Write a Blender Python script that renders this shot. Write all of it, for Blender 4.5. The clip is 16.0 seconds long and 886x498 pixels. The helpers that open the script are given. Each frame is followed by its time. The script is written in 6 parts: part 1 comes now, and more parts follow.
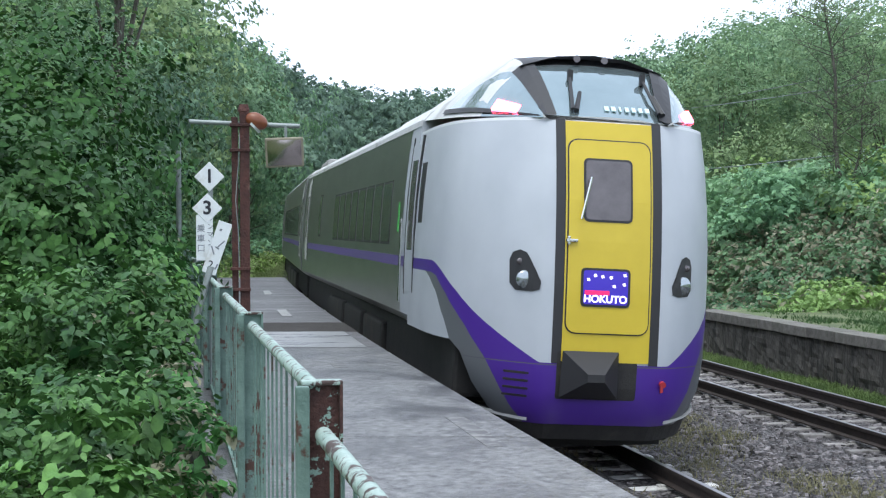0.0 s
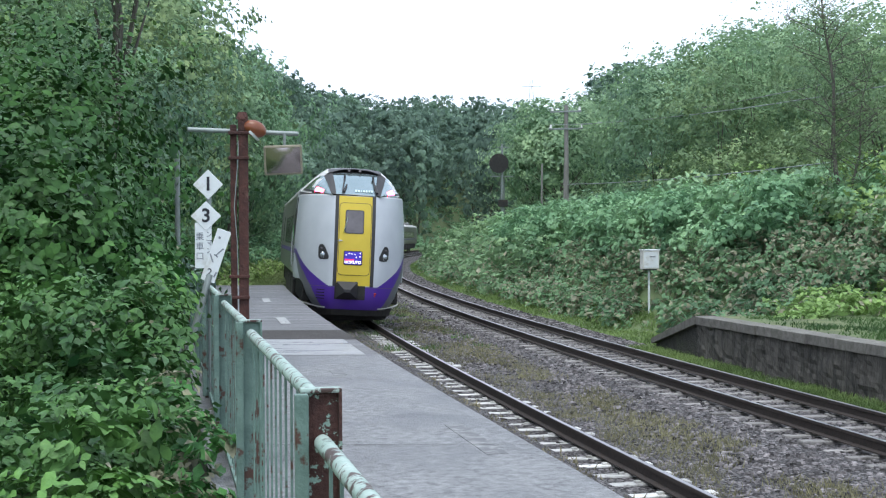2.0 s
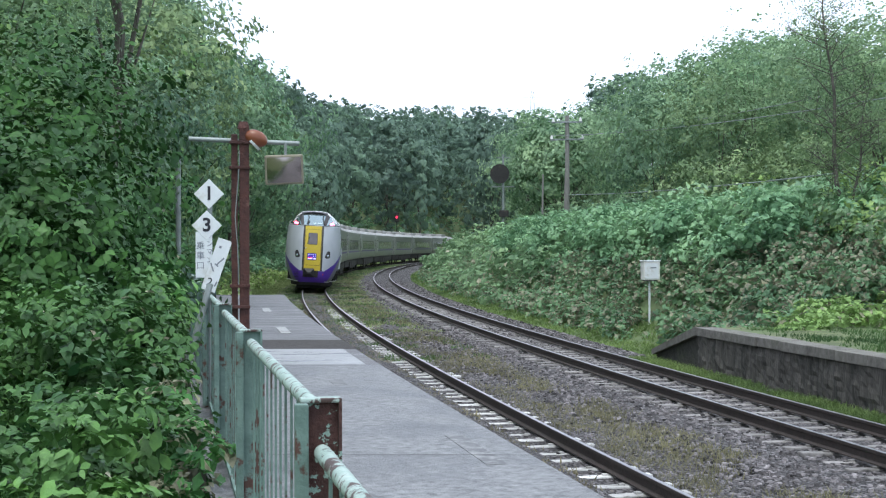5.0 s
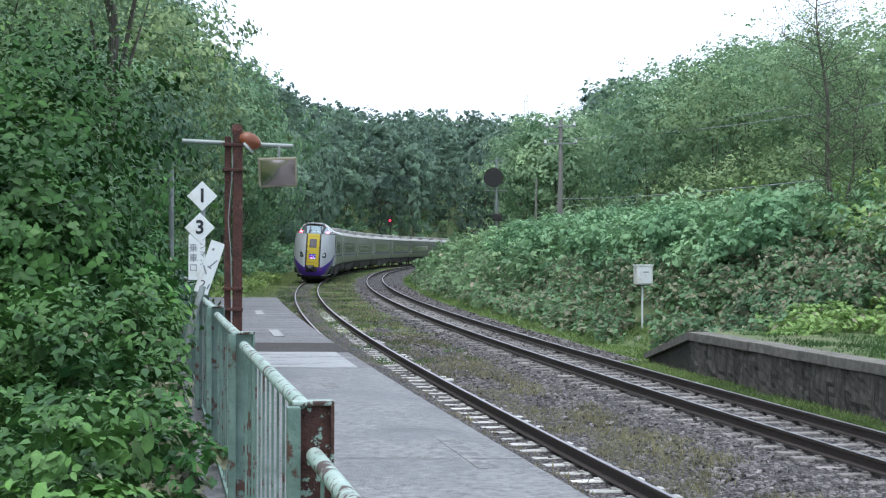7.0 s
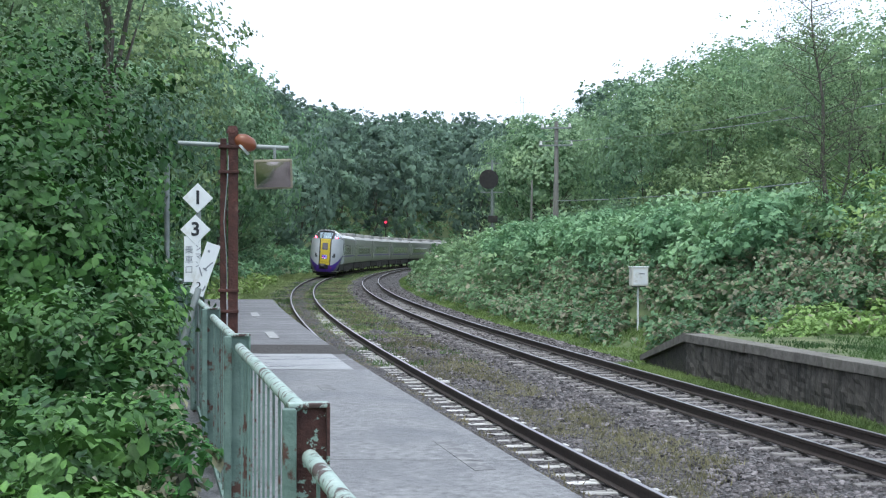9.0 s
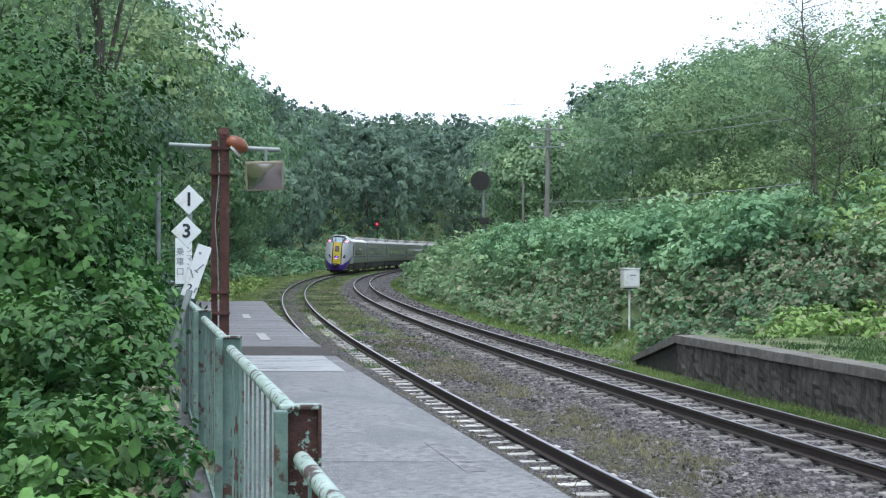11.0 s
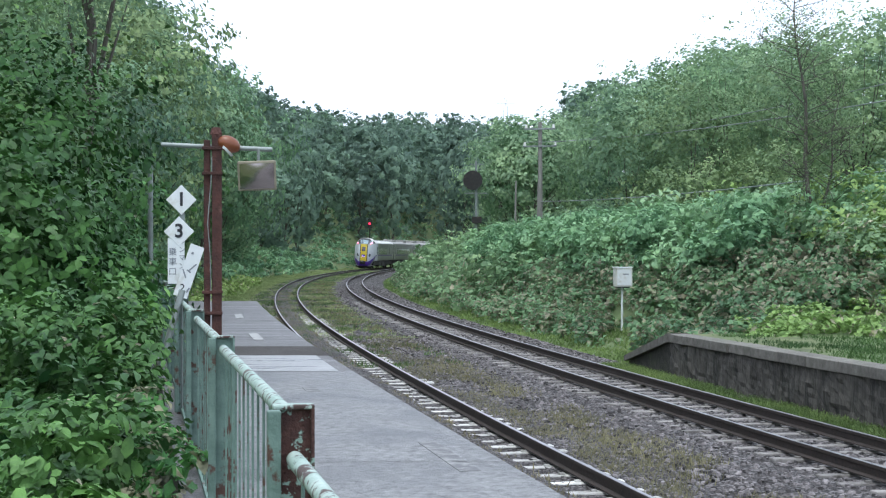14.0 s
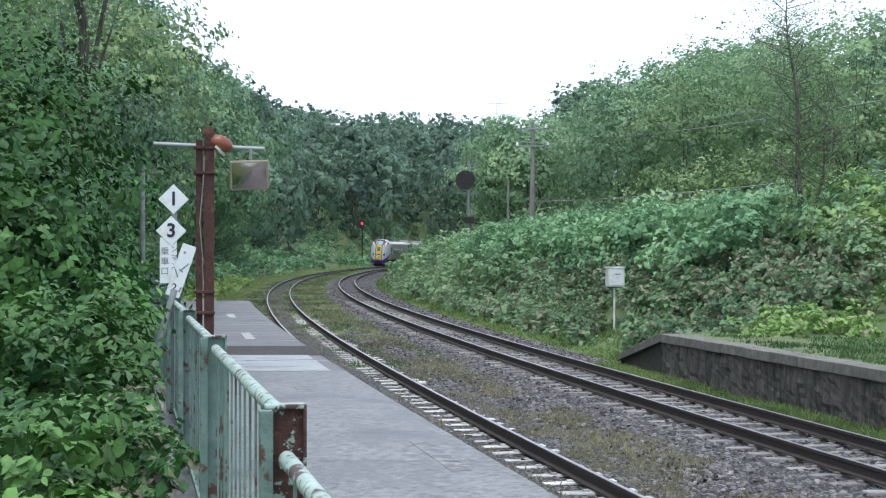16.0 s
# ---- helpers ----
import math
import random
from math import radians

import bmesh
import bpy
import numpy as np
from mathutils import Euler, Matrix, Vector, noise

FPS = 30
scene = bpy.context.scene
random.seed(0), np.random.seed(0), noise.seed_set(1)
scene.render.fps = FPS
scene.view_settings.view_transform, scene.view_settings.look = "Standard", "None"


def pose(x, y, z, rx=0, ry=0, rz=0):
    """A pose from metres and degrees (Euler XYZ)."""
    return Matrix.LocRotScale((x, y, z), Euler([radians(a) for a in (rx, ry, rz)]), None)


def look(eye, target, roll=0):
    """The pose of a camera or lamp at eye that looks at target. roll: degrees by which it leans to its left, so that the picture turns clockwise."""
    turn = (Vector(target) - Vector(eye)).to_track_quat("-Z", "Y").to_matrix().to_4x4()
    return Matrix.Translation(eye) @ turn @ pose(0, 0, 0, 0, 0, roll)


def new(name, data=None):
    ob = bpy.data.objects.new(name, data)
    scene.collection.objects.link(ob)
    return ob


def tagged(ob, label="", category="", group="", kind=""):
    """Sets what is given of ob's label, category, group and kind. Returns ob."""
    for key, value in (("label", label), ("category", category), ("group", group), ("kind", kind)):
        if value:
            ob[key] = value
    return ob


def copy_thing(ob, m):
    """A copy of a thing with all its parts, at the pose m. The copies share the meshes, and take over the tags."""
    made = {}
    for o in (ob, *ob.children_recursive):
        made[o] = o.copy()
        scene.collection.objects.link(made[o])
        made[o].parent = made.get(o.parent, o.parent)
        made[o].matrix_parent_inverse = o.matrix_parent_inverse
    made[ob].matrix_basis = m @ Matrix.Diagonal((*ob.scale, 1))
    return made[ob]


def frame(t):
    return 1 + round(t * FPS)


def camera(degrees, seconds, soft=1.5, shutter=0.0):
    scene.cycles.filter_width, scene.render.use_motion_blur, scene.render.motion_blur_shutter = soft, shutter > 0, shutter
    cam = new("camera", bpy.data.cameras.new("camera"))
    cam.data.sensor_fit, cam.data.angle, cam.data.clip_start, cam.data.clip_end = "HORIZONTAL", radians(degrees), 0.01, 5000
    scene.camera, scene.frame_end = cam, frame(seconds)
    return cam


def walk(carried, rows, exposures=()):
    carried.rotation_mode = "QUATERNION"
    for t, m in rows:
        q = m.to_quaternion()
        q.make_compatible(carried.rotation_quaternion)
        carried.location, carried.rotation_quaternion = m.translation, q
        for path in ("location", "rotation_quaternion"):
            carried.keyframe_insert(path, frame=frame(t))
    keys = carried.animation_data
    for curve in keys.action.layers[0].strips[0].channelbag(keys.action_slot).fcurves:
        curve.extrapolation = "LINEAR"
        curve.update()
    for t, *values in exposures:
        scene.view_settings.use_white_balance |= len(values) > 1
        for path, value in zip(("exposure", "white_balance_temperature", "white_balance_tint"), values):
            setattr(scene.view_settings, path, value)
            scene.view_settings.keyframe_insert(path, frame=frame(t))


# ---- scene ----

# ---------------------------------------------------------------- camera
EYE_Z = 2.27
cam = camera(33.32, 16.0, soft=1.2)
TURNS = [(0.0, 1.364, -0.828, -0.22), (0.5, 1.433, -0.762, -0.343), (1.0, 1.381, -0.686, -0.38), (1.5, 1.4, -0.612, -0.278),
         (2.0, 1.318, -0.544, -0.338), (2.5, 1.289, -0.472, -0.166), (3.0, 1.318, -0.403, -0.187), (3.5, 1.368, -0.334, -0.279),
         (4.0, 1.374, -0.26, -0.26), (6.5, 1.163, -0.047, 0.123), (7.0, 1.074, -0.016, 0.139), (7.5, 1.09, 0.008, 0.083),
         (8.0, 1.008, 0.035, 0.059), (8.5, 0.929, 0.047, 0.072), (9.0, 0.908, 0.054, 0.1), (11.5, 0.491, 0.125, 0.002),
         (12.0, 0.467, 0.116, -0.067), (12.5, 0.468, 0.097, -0.042), (13.0, 0.404, 0.091, -0.034), (13.5, 0.335, 0.091, -0.031),
         (14.0, 0.295, 0.095, -0.064), (14.5, 0.231, 0.104, -0.1), (15.0, 0.207, 0.093, -0.055), (15.5, 0.164, 0.087, -0.01),
         (16.0, 0.0, 0.087, 0.0)]
walk(cam, [(t, pose(0, 0, EYE_Z, 90 + tilt, 0, turn) @ pose(0, 0, 0, 0, 0, lean)) for t, turn, tilt, lean in TURNS])

# ---------------------------------------------------------------- light: a bright overcast sky
scene.view_settings.exposure = 0.25
world = bpy.data.worlds.new("sky")
scene.world = world
world.use_nodes = True
wn, wl = world.node_tree.nodes, world.node_tree.links
sky = wn.new("ShaderNodeTexSky")
sky.sky_type, sky.sun_disc = "NISHITA", False
sky.sun_elevation, sky.sun_rotation = radians(70), radians(196)
sky.dust_density, sky.air_density = 6.0, 1.6
cloud = wn.new("ShaderNodeMix")
cloud.data_type = "RGBA"
cloud.inputs[0].default_value = 0.86
cloud.inputs[7].default_value = (10.6, 12.0, 14.6, 1)
wl.new(sky.outputs[0], cloud.inputs[6])
wl.new(cloud.outputs[2], wn["Background"].inputs[0])
wn["Background"].inputs[1].default_value = 0.115
sun = new("sun", bpy.data.lights.new("sun", "SUN"))
sun.data.energy, sun.data.angle, sun.data.color = 1.7, radians(25), (0.96, 1.0, 0.95)
sun.matrix_world = look((0, 0, 60), (6, 21, 0))

# ---------------------------------------------------------------- small tools
RNG = np.random.default_rng(7)


def nodes_of(name):
    m = bpy.data.materials.new(name)
    m.use_nodes = True
    return m, m.node_tree.nodes, m.node_tree.links, m.node_tree.nodes["Principled BSDF"]


def ramp_of(n, stops):
    r = n.new("ShaderNodeValToRGB")
    while len(r.color_ramp.elements) < len(stops):
        r.color_ramp.elements.new(0.5)
    for e, (p, c) in zip(r.color_ramp.elements, stops):
        e.position, e.color = p, (*c, 1)
    return r


def surface(name, dark, light, scale=6.0, rough=0.8, metal=0.0, bump=0.2, fine=60.0, stain=None, stain_scale=0.8, stain_at=(0.55, 0.7), island=0.0, piece=0.0, stretch=(1, 1, 1), rough2=None, coat=0.0):
    """A worn surface: two tones of grain, fine relief and, if given, stains of their own shape."""
    m, n, l, b = nodes_of(name)
    co = n.new("ShaderNodeTexCoord")
    mp = n.new("ShaderNodeMapping")
    mp.inputs["Scale"].default_value = stretch
    l.new(co.outputs["Object"], mp.inputs[0])
    if piece:
        l.new(n.new("ShaderNodeObjectInfo").outputs["Location"], mp.inputs["Location"])
    t1 = n.new("ShaderNodeTexNoise")
    t1.inputs["Scale"].default_value, t1.inputs["Detail"].default_value, t1.inputs["Roughness"].default_value = scale, 6, 0.65
    l.new(mp.outputs[0], t1.inputs[0])
    r = ramp_of(n, [(0.3, dark), (0.72, light)])
    l.new(t1.outputs[0], r.inputs[0])
    col = r.outputs[0]
    if stain:
        t2 = n.new("ShaderNodeTexNoise")
        t2.inputs["Scale"].default_value, t2.inputs["Detail"].default_value, t2.inputs["Roughness"].default_value = stain_scale, 5, 0.7
        l.new(mp.outputs[0], t2.inputs[0])
        k = ramp_of(n, [(stain_at[0], (0, 0, 0)), (stain_at[1], (1, 1, 1))])
        l.new(t2.outputs[0], k.inputs[0])
        mx = n.new("ShaderNodeMix")
        mx.data_type = "RGBA"
        mx.inputs[7].default_value = (*stain, 1)
        l.new(k.outputs[0], mx.inputs[0])
        l.new(col, mx.inputs[6])
        col = mx.outputs[2]
        if rough2 is not None:
            rm = n.new("ShaderNodeMapRange")
            rm.inputs[3].default_value, rm.inputs[4].default_value = rough, rough2
            l.new(k.outputs[0], rm.inputs[0])
            l.new(rm.outputs[0], b.inputs["Roughness"])
    for amount, out in ((island, "island"), (piece, "piece")):
        if amount:
            src = n.new("ShaderNodeNewGeometry").outputs["Random Per Island"] if out == "island" else n.new("ShaderNodeObjectInfo").outputs["Random"]
            mr = n.new("ShaderNodeMapRange")
            mr.inputs[3].default_value, mr.inputs[4].default_value = 1 - amount, 1 + amount
            l.new(src, mr.inputs[0])
            hs = n.new("ShaderNodeHueSaturation")
            l.new(mr.outputs[0], hs.inputs["Value"])
            l.new(col, hs.inputs["Color"])
            col = hs.outputs[0]
    l.new(col, b.inputs["Base Color"])
    if not (stain and rough2 is not None):
        b.inputs["Roughness"].default_value = rough
    b.inputs["Metallic"].default_value = metal
    b.inputs["Coat Weight"].default_value = coat
    if bump:
        t3 = n.new("ShaderNodeTexNoise")
        t3.inputs["Scale"].default_value, t3.inputs["Detail"].default_value = fine, 4
        l.new(mp.outputs[0], t3.inputs[0])
        bp = n.new("ShaderNodeBump")
        bp.inputs["Strength"].default_value, bp.inputs["Distance"].default_value = bump, 0.02
        l.new(t3.outputs[0], bp.inputs["Height"])
        l.new(bp.outputs[0], b.inputs["Normal"])
    return m


def leaf_paint(name, dark, light, gloss=0.45, see=0.3, clump=0.3, fine=5.0, relief=0.5, vary=0.2, spread=(0.72, 1.3)):
    """Leaves: each one its own green, a little light passing through."""
    m, n, l, b = nodes_of(name)
    g = n.new("ShaderNodeNewGeometry")
    r = ramp_of(n, [(0.0, dark), (0.55, tuple((a + c) / 2 for a, c in zip(dark, light))), (1.0, light)])
    t = n.new("ShaderNodeTexNoise")
    t.inputs["Scale"].default_value, t.inputs["Detail"].default_value = clump, 3
    co = n.new("ShaderNodeTexCoord")
    l.new(co.outputs["Object"], t.inputs[0])
    ad = n.new("ShaderNodeMath")
    ad.operation, ad.inputs[1].default_value = "MULTIPLY_ADD", vary
    l.new(g.outputs["Random Per Island"], ad.inputs[0])
    sub = n.new("ShaderNodeMath")
    sub.operation, sub.inputs[1].default_value, sub.inputs[2].default_value = "MULTIPLY_ADD", 2.2, -0.7
    l.new(t.outputs[0], sub.inputs[0])
    l.new(sub.outputs[0], ad.inputs[2])
    l.new(ad.outputs[0], r.inputs[0])
    hs = n.new("ShaderNodeHueSaturation")
    oi = n.new("ShaderNodeObjectInfo")
    mr = n.new("ShaderNodeMapRange")
    mr.inputs[3].default_value, mr.inputs[4].default_value = spread
    l.new(oi.outputs["Random"], mr.inputs[0])
    hu = n.new("ShaderNodeMapRange")
    hu.inputs[3].default_value, hu.inputs[4].default_value = 0.522, 0.478
    l.new(oi.outputs["Random"], hu.inputs[0])
    l.new(hu.outputs[0], hs.inputs["Hue"])
    l.new(mr.outputs[0], hs.inputs["Value"])
    grain = n.new("ShaderNodeTexNoise")
    grain.inputs["Scale"].default_value, grain.inputs["Detail"].default_value, grain.inputs["Roughness"].default_value = fine, 4, 0.7
    l.new(co.outputs["Object"], grain.inputs[0])
    tone = ramp_of(n, [(0.34, (0.72, 0.72, 0.76)), (0.5, (1.0, 1.0, 1.0)), (0.68, (1.3, 1.25, 1.15))])
    l.new(grain.outputs[0], tone.inputs[0])
    mul = n.new("ShaderNodeMix")
    mul.data_type, mul.blend_type = "RGBA", "MULTIPLY"
    mul.inputs[0].default_value = 1.0
    l.new(r.outputs[0], mul.inputs[6])
    l.new(tone.outputs[0], mul.inputs[7])
    l.new(mul.outputs[2], hs.inputs["Color"])
    bp = n.new("ShaderNodeBump")
    bp.inputs["Strength"].default_value, bp.inputs["Distance"].default_value = relief, 0.12
    l.new(grain.outputs[0], bp.inputs["Height"])
    l.new(bp.outputs[0], b.inputs["Normal"])
    l.new(hs.outputs[0], b.inputs["Base Color"])
    b.inputs["Roughness"].default_value = gloss
    b.inputs["Specular IOR Level"].default_value = 0.22
    tr = n.new("ShaderNodeBsdfTranslucent")
    l.new(hs.outputs[0], tr.inputs[0])
    mix = n.new("ShaderNodeMixShader")
    mix.inputs[0].default_value = see
    l.new(b.outputs[0], mix.inputs[1])
    l.new(tr.outputs[0], mix.inputs[2])
    l.new(mix.outputs[0], n["Material Output"].inputs[0])
    return m


def plain(name, color, rough=0.5, metal=0.0, glow=0.0, glow_color=None):
    m, n, l, b = nodes_of(name)
    b.inputs["Base Color"].default_value = (*color, 1)
    b.inputs["Roughness"].default_value, b.inputs["Metallic"].default_value = rough, metal
    if glow:
        b.inputs["Emission Color"].default_value = (*(glow_color or color), 1)
        b.inputs["Emission Strength"].default_value = glow
    return m


def mesh_of(name, bm, material):
    me = bpy.data.meshes.new(name)
    bm.to_mesh(me)
    bm.free()
    for m in material if isinstance(material, (list, tuple)) else [material]:
        me.materials.append(m)
    return me


def part(name, bm, material, parent=None, label=""):
    """Links a bmesh as one mesh object, under a thing or a part if one is given."""
    ob = new(name, mesh_of(name, bm, material) if isinstance(bm, bmesh.types.BMesh) else bm)
    if parent:
        ob.parent = parent
    return tagged(ob, label)


def raw(name, verts, faces, material, parent=None, smooth=False):
    me = bpy.data.meshes.new(name)
    me.from_pydata([tuple(v) for v in verts], [], [tuple(f) for f in faces])
    for m in material if isinstance(material, (list, tuple)) else [material]:
        me.materials.append(m)
    if smooth:
        me.polygons.foreach_set("use_smooth", [True] * len(me.polygons))
    ob = new(name, me)
    if parent:
        ob.parent = parent
    return ob


def thing(name, label, category, m=None, group="", kind=""):
    ob = new(name)
    ob.empty_display_size = 0.2
    if m is not None:
        ob.matrix_basis = m
    return tagged(ob, label, category, group, kind)


def add_box(bm, size, at=(0, 0, 0), turn=None, bevel=0.0):
    m = Matrix.Translation(at) @ (turn or Matrix()) @ Matrix.Diagonal((*size, 1))
    r = bmesh.ops.create_cube(bm, size=1, matrix=m)
    if bevel:
        bmesh.ops.bevel(bm, geom=list({e for v in r["verts"] for e in v.link_edges}), offset=bevel, segments=2, affect="EDGES", profile=0.6)
    return bm


def box(size, at=(0, 0, 0), turn=None, bevel=0.0):
    return add_box(bmesh.new(), size, at, turn, bevel)


def add_tube(bm, a, b, r, r2=None, seg=10):
    a, b = Vector(a), Vector(b)
    m = Matrix.Translation((a + b) / 2) @ (b - a).to_track_quat("Z", "Y").to_matrix().to_4x4()
    bmesh.ops.create_cone(bm, cap_ends=True, segments=seg, radius1=r, radius2=r if r2 is None else r2, depth=(b - a).length, matrix=m)
    return bm


def tube(a, b, r, r2=None, seg=10):
    return add_tube(bmesh.new(), a, b, r, r2, seg)


def smooth(ob, angle=40):
    me = ob.data
    me.polygons.foreach_set("use_smooth", [True] * len(me.polygons))
    me.set_sharp_from_angle(angle=radians(angle))
    return ob


# the line of the near track: a gentle right-hand curve of about 675 m radius
_Y = np.arange(-60, 331, 0.25)
_X = 4.162 - 0.22184 * _Y + 0.000741 * _Y ** 2
_S = np.concatenate(([0], np.cumsum(np.hypot(np.diff(_X), np.diff(_Y)))))
_S -= np.interp(0, _Y, _S)
S0, S1 = _S[0], _S[-1]


def line_at(s):
    """Place on the near track's centre at s metres, and the unit way along it."""
    e = min(max(s, S0 + 0.5), S1 - 0.5)
    p0 = np.array([np.interp(e - 0.4, _S, _X), np.interp(e - 0.4, _S, _Y)])
    p1 = np.array([np.interp(e + 0.4, _S, _X), np.interp(e + 0.4, _S, _Y)])
    w = (p1 - p0) / np.linalg.norm(p1 - p0)
    return (p0 + p1) / 2 + w * (s - e), w


def at(s, d=0.0, z=0.0):
    """A point s metres along the near track and d metres to its right."""
    p, w = line_at(s)
    return Vector((p[0] + d * w[1], p[1] - d * w[0], z))


def along(s, d=0.0, z=0.0):
    """The pose of a thing on the line: its y axis runs along the track, its x axis to the right."""
    p, w = line_at(s)
    return Matrix.Translation(at(s, d, z)) @ Matrix.Rotation(math.atan2(-w[0], w[1]), 4, "Z")


def sweep(name, profile, stations, material, parent=None, closed=True, smooth_=False):
    """A profile of (d, z) drawn along the track over the stations s."""
    k, verts, faces = len(profile), [], []
    for s in stations:
        verts += [at(s, d, z) for d, z in profile]
    for i in range(len(stations) - 1):
        for j in range(k if closed else k - 1):
            a, b = i * k + j, i * k + (j + 1) % k
            faces.append((a, a + k, b + k, b))
    if closed:
        faces += [tuple(range(k)), tuple(range((len(stations) - 1) * k + k - 1, (len(stations) - 1) * k - 1, -1))]
    return raw(name, verts, faces, material, parent, smooth_)

# ---------------------------------------------------------------- materials
SOIL = surface("soil", (0.06, 0.08, 0.033), (0.15, 0.18, 0.075), 1.5, 0.95, bump=0.6, fine=14, stain=(0.08, 0.13, 0.045), stain_scale=0.6, stain_at=(0.42, 0.6))
CONCRETE = surface("worn_concrete", (0.06, 0.058, 0.062), (0.19, 0.188, 0.195), 5, 0.6, bump=0.35, fine=90, stain=(0.05, 0.046, 0.048), stain_scale=1.0, stain_at=(0.46, 0.6), rough2=0.34, stretch=(0.35, 2.2, 1))
ASPHALT_DARK = surface("dark_patch", (0.022, 0.019, 0.018), (0.06, 0.053, 0.05), 9, 0.85, bump=0.4, fine=120, stain=(0.12, 0.115, 0.115), stain_scale=2.5, stain_at=(0.58, 0.7), stretch=(0.35, 3, 1))
STONE_WALL = surface("old_retaining_wall", (0.01, 0.01, 0.009), (0.055, 0.053, 0.045), 8, 0.95, bump=1.0, fine=26, stain=(0.04, 0.055, 0.02), stain_scale=1.3)
WALL_FACE = surface("weathered_facing", (0.02, 0.018, 0.016), (0.13, 0.12, 0.105), 4, 0.95, bump=0.9, fine=20, stain=(0.02, 0.02, 0.018), stain_scale=1.8, stain_at=(0.5, 0.62), stretch=(1.5, 1.5, 0.35))
COPING = surface("coping_concrete", (0.09, 0.084, 0.074), (0.2, 0.19, 0.17), 8, 0.9, bump=0.4, fine=70, stain=(0.09, 0.09, 0.07), stain_scale=1.5, piece=0.15)
BALLAST = surface("ballast_stone", (0.045, 0.04, 0.041), (0.22, 0.203, 0.205), 14, 0.85, bump=0.6, fine=30, island=0.85)
RAIL_SIDE = surface("rusty_rail", (0.02, 0.016, 0.015), (0.05, 0.035, 0.028), 20, 0.8, bump=0.2)
RAIL_TOP = surface("polished_rail_head", (0.3, 0.29, 0.31), (0.44, 0.43, 0.45), 3, 0.34, 1.0, bump=0.05, stretch=(1, 0.3, 1))
SLEEPER = surface("concrete_sleeper", (0.4, 0.395, 0.38), (0.62, 0.61, 0.59), 10, 0.8, bump=0.3, stain=(0.16, 0.15, 0.13), stain_scale=3, piece=0.25)
SLEEPER_OLD = surface("grey_sleeper", (0.15, 0.14, 0.135), (0.3, 0.285, 0.27), 10, 0.85, bump=0.3, stain=(0.055, 0.05, 0.045), stain_scale=3, piece=0.3)
LEAF_WOOD = leaf_paint("woodland_leaf", (0.08, 0.165, 0.11), (0.39, 0.57, 0.33), 0.6, 0.28, vary=0.07, spread=(0.82, 1.25))
LEAF_HILL = leaf_paint("hillside_leaf", (0.1, 0.175, 0.09), (0.43, 0.57, 0.28), 0.6, 0.3, vary=0.08)
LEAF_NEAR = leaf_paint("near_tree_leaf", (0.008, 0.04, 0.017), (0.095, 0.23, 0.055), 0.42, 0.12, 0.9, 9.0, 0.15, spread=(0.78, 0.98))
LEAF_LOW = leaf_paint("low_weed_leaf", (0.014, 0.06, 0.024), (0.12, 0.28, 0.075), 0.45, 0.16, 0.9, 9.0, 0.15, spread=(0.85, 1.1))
# leaves of the far woods: distance haze put into a bluer, greyer green
LEAF_HAZED = leaf_paint("hazed_wood_leaf", (0.11, 0.18, 0.145), (0.27, 0.4, 0.29), 0.7, 0.35, 0.12, 2.2, 0.6, vary=0.06)
LEAF_WEED = leaf_paint("weed_leaf", (0.09, 0.18, 0.095), (0.34, 0.51, 0.28), 0.6, 0.36, vary=0.12, spread=(0.95, 1.2))
LEAF_FRESH = leaf_paint("fresh_leaf", (0.13, 0.24, 0.08), (0.36, 0.54, 0.19), 0.6, 0.28, spread=(0.85, 1.1))
LEAF_KNOT = leaf_paint("broad_leaf", (0.1, 0.225, 0.13), (0.3, 0.51, 0.28), 0.55, 0.3, spread=(0.92, 1.1))
LEAF_DRY = leaf_paint("dry_leaf", (0.24, 0.24, 0.165), (0.5, 0.48, 0.36), 0.7)
GRASS = leaf_paint("grass_blade", (0.06, 0.115, 0.038), (0.19, 0.29, 0.1), 0.6)
GRASS_VERGE = leaf_paint("verge_blade", (0.15, 0.21, 0.085), (0.36, 0.44, 0.2), 0.7)
GRASS_DRY = leaf_paint("dry_grass_blade", (0.14, 0.13, 0.075), (0.32, 0.3, 0.18), 0.7)


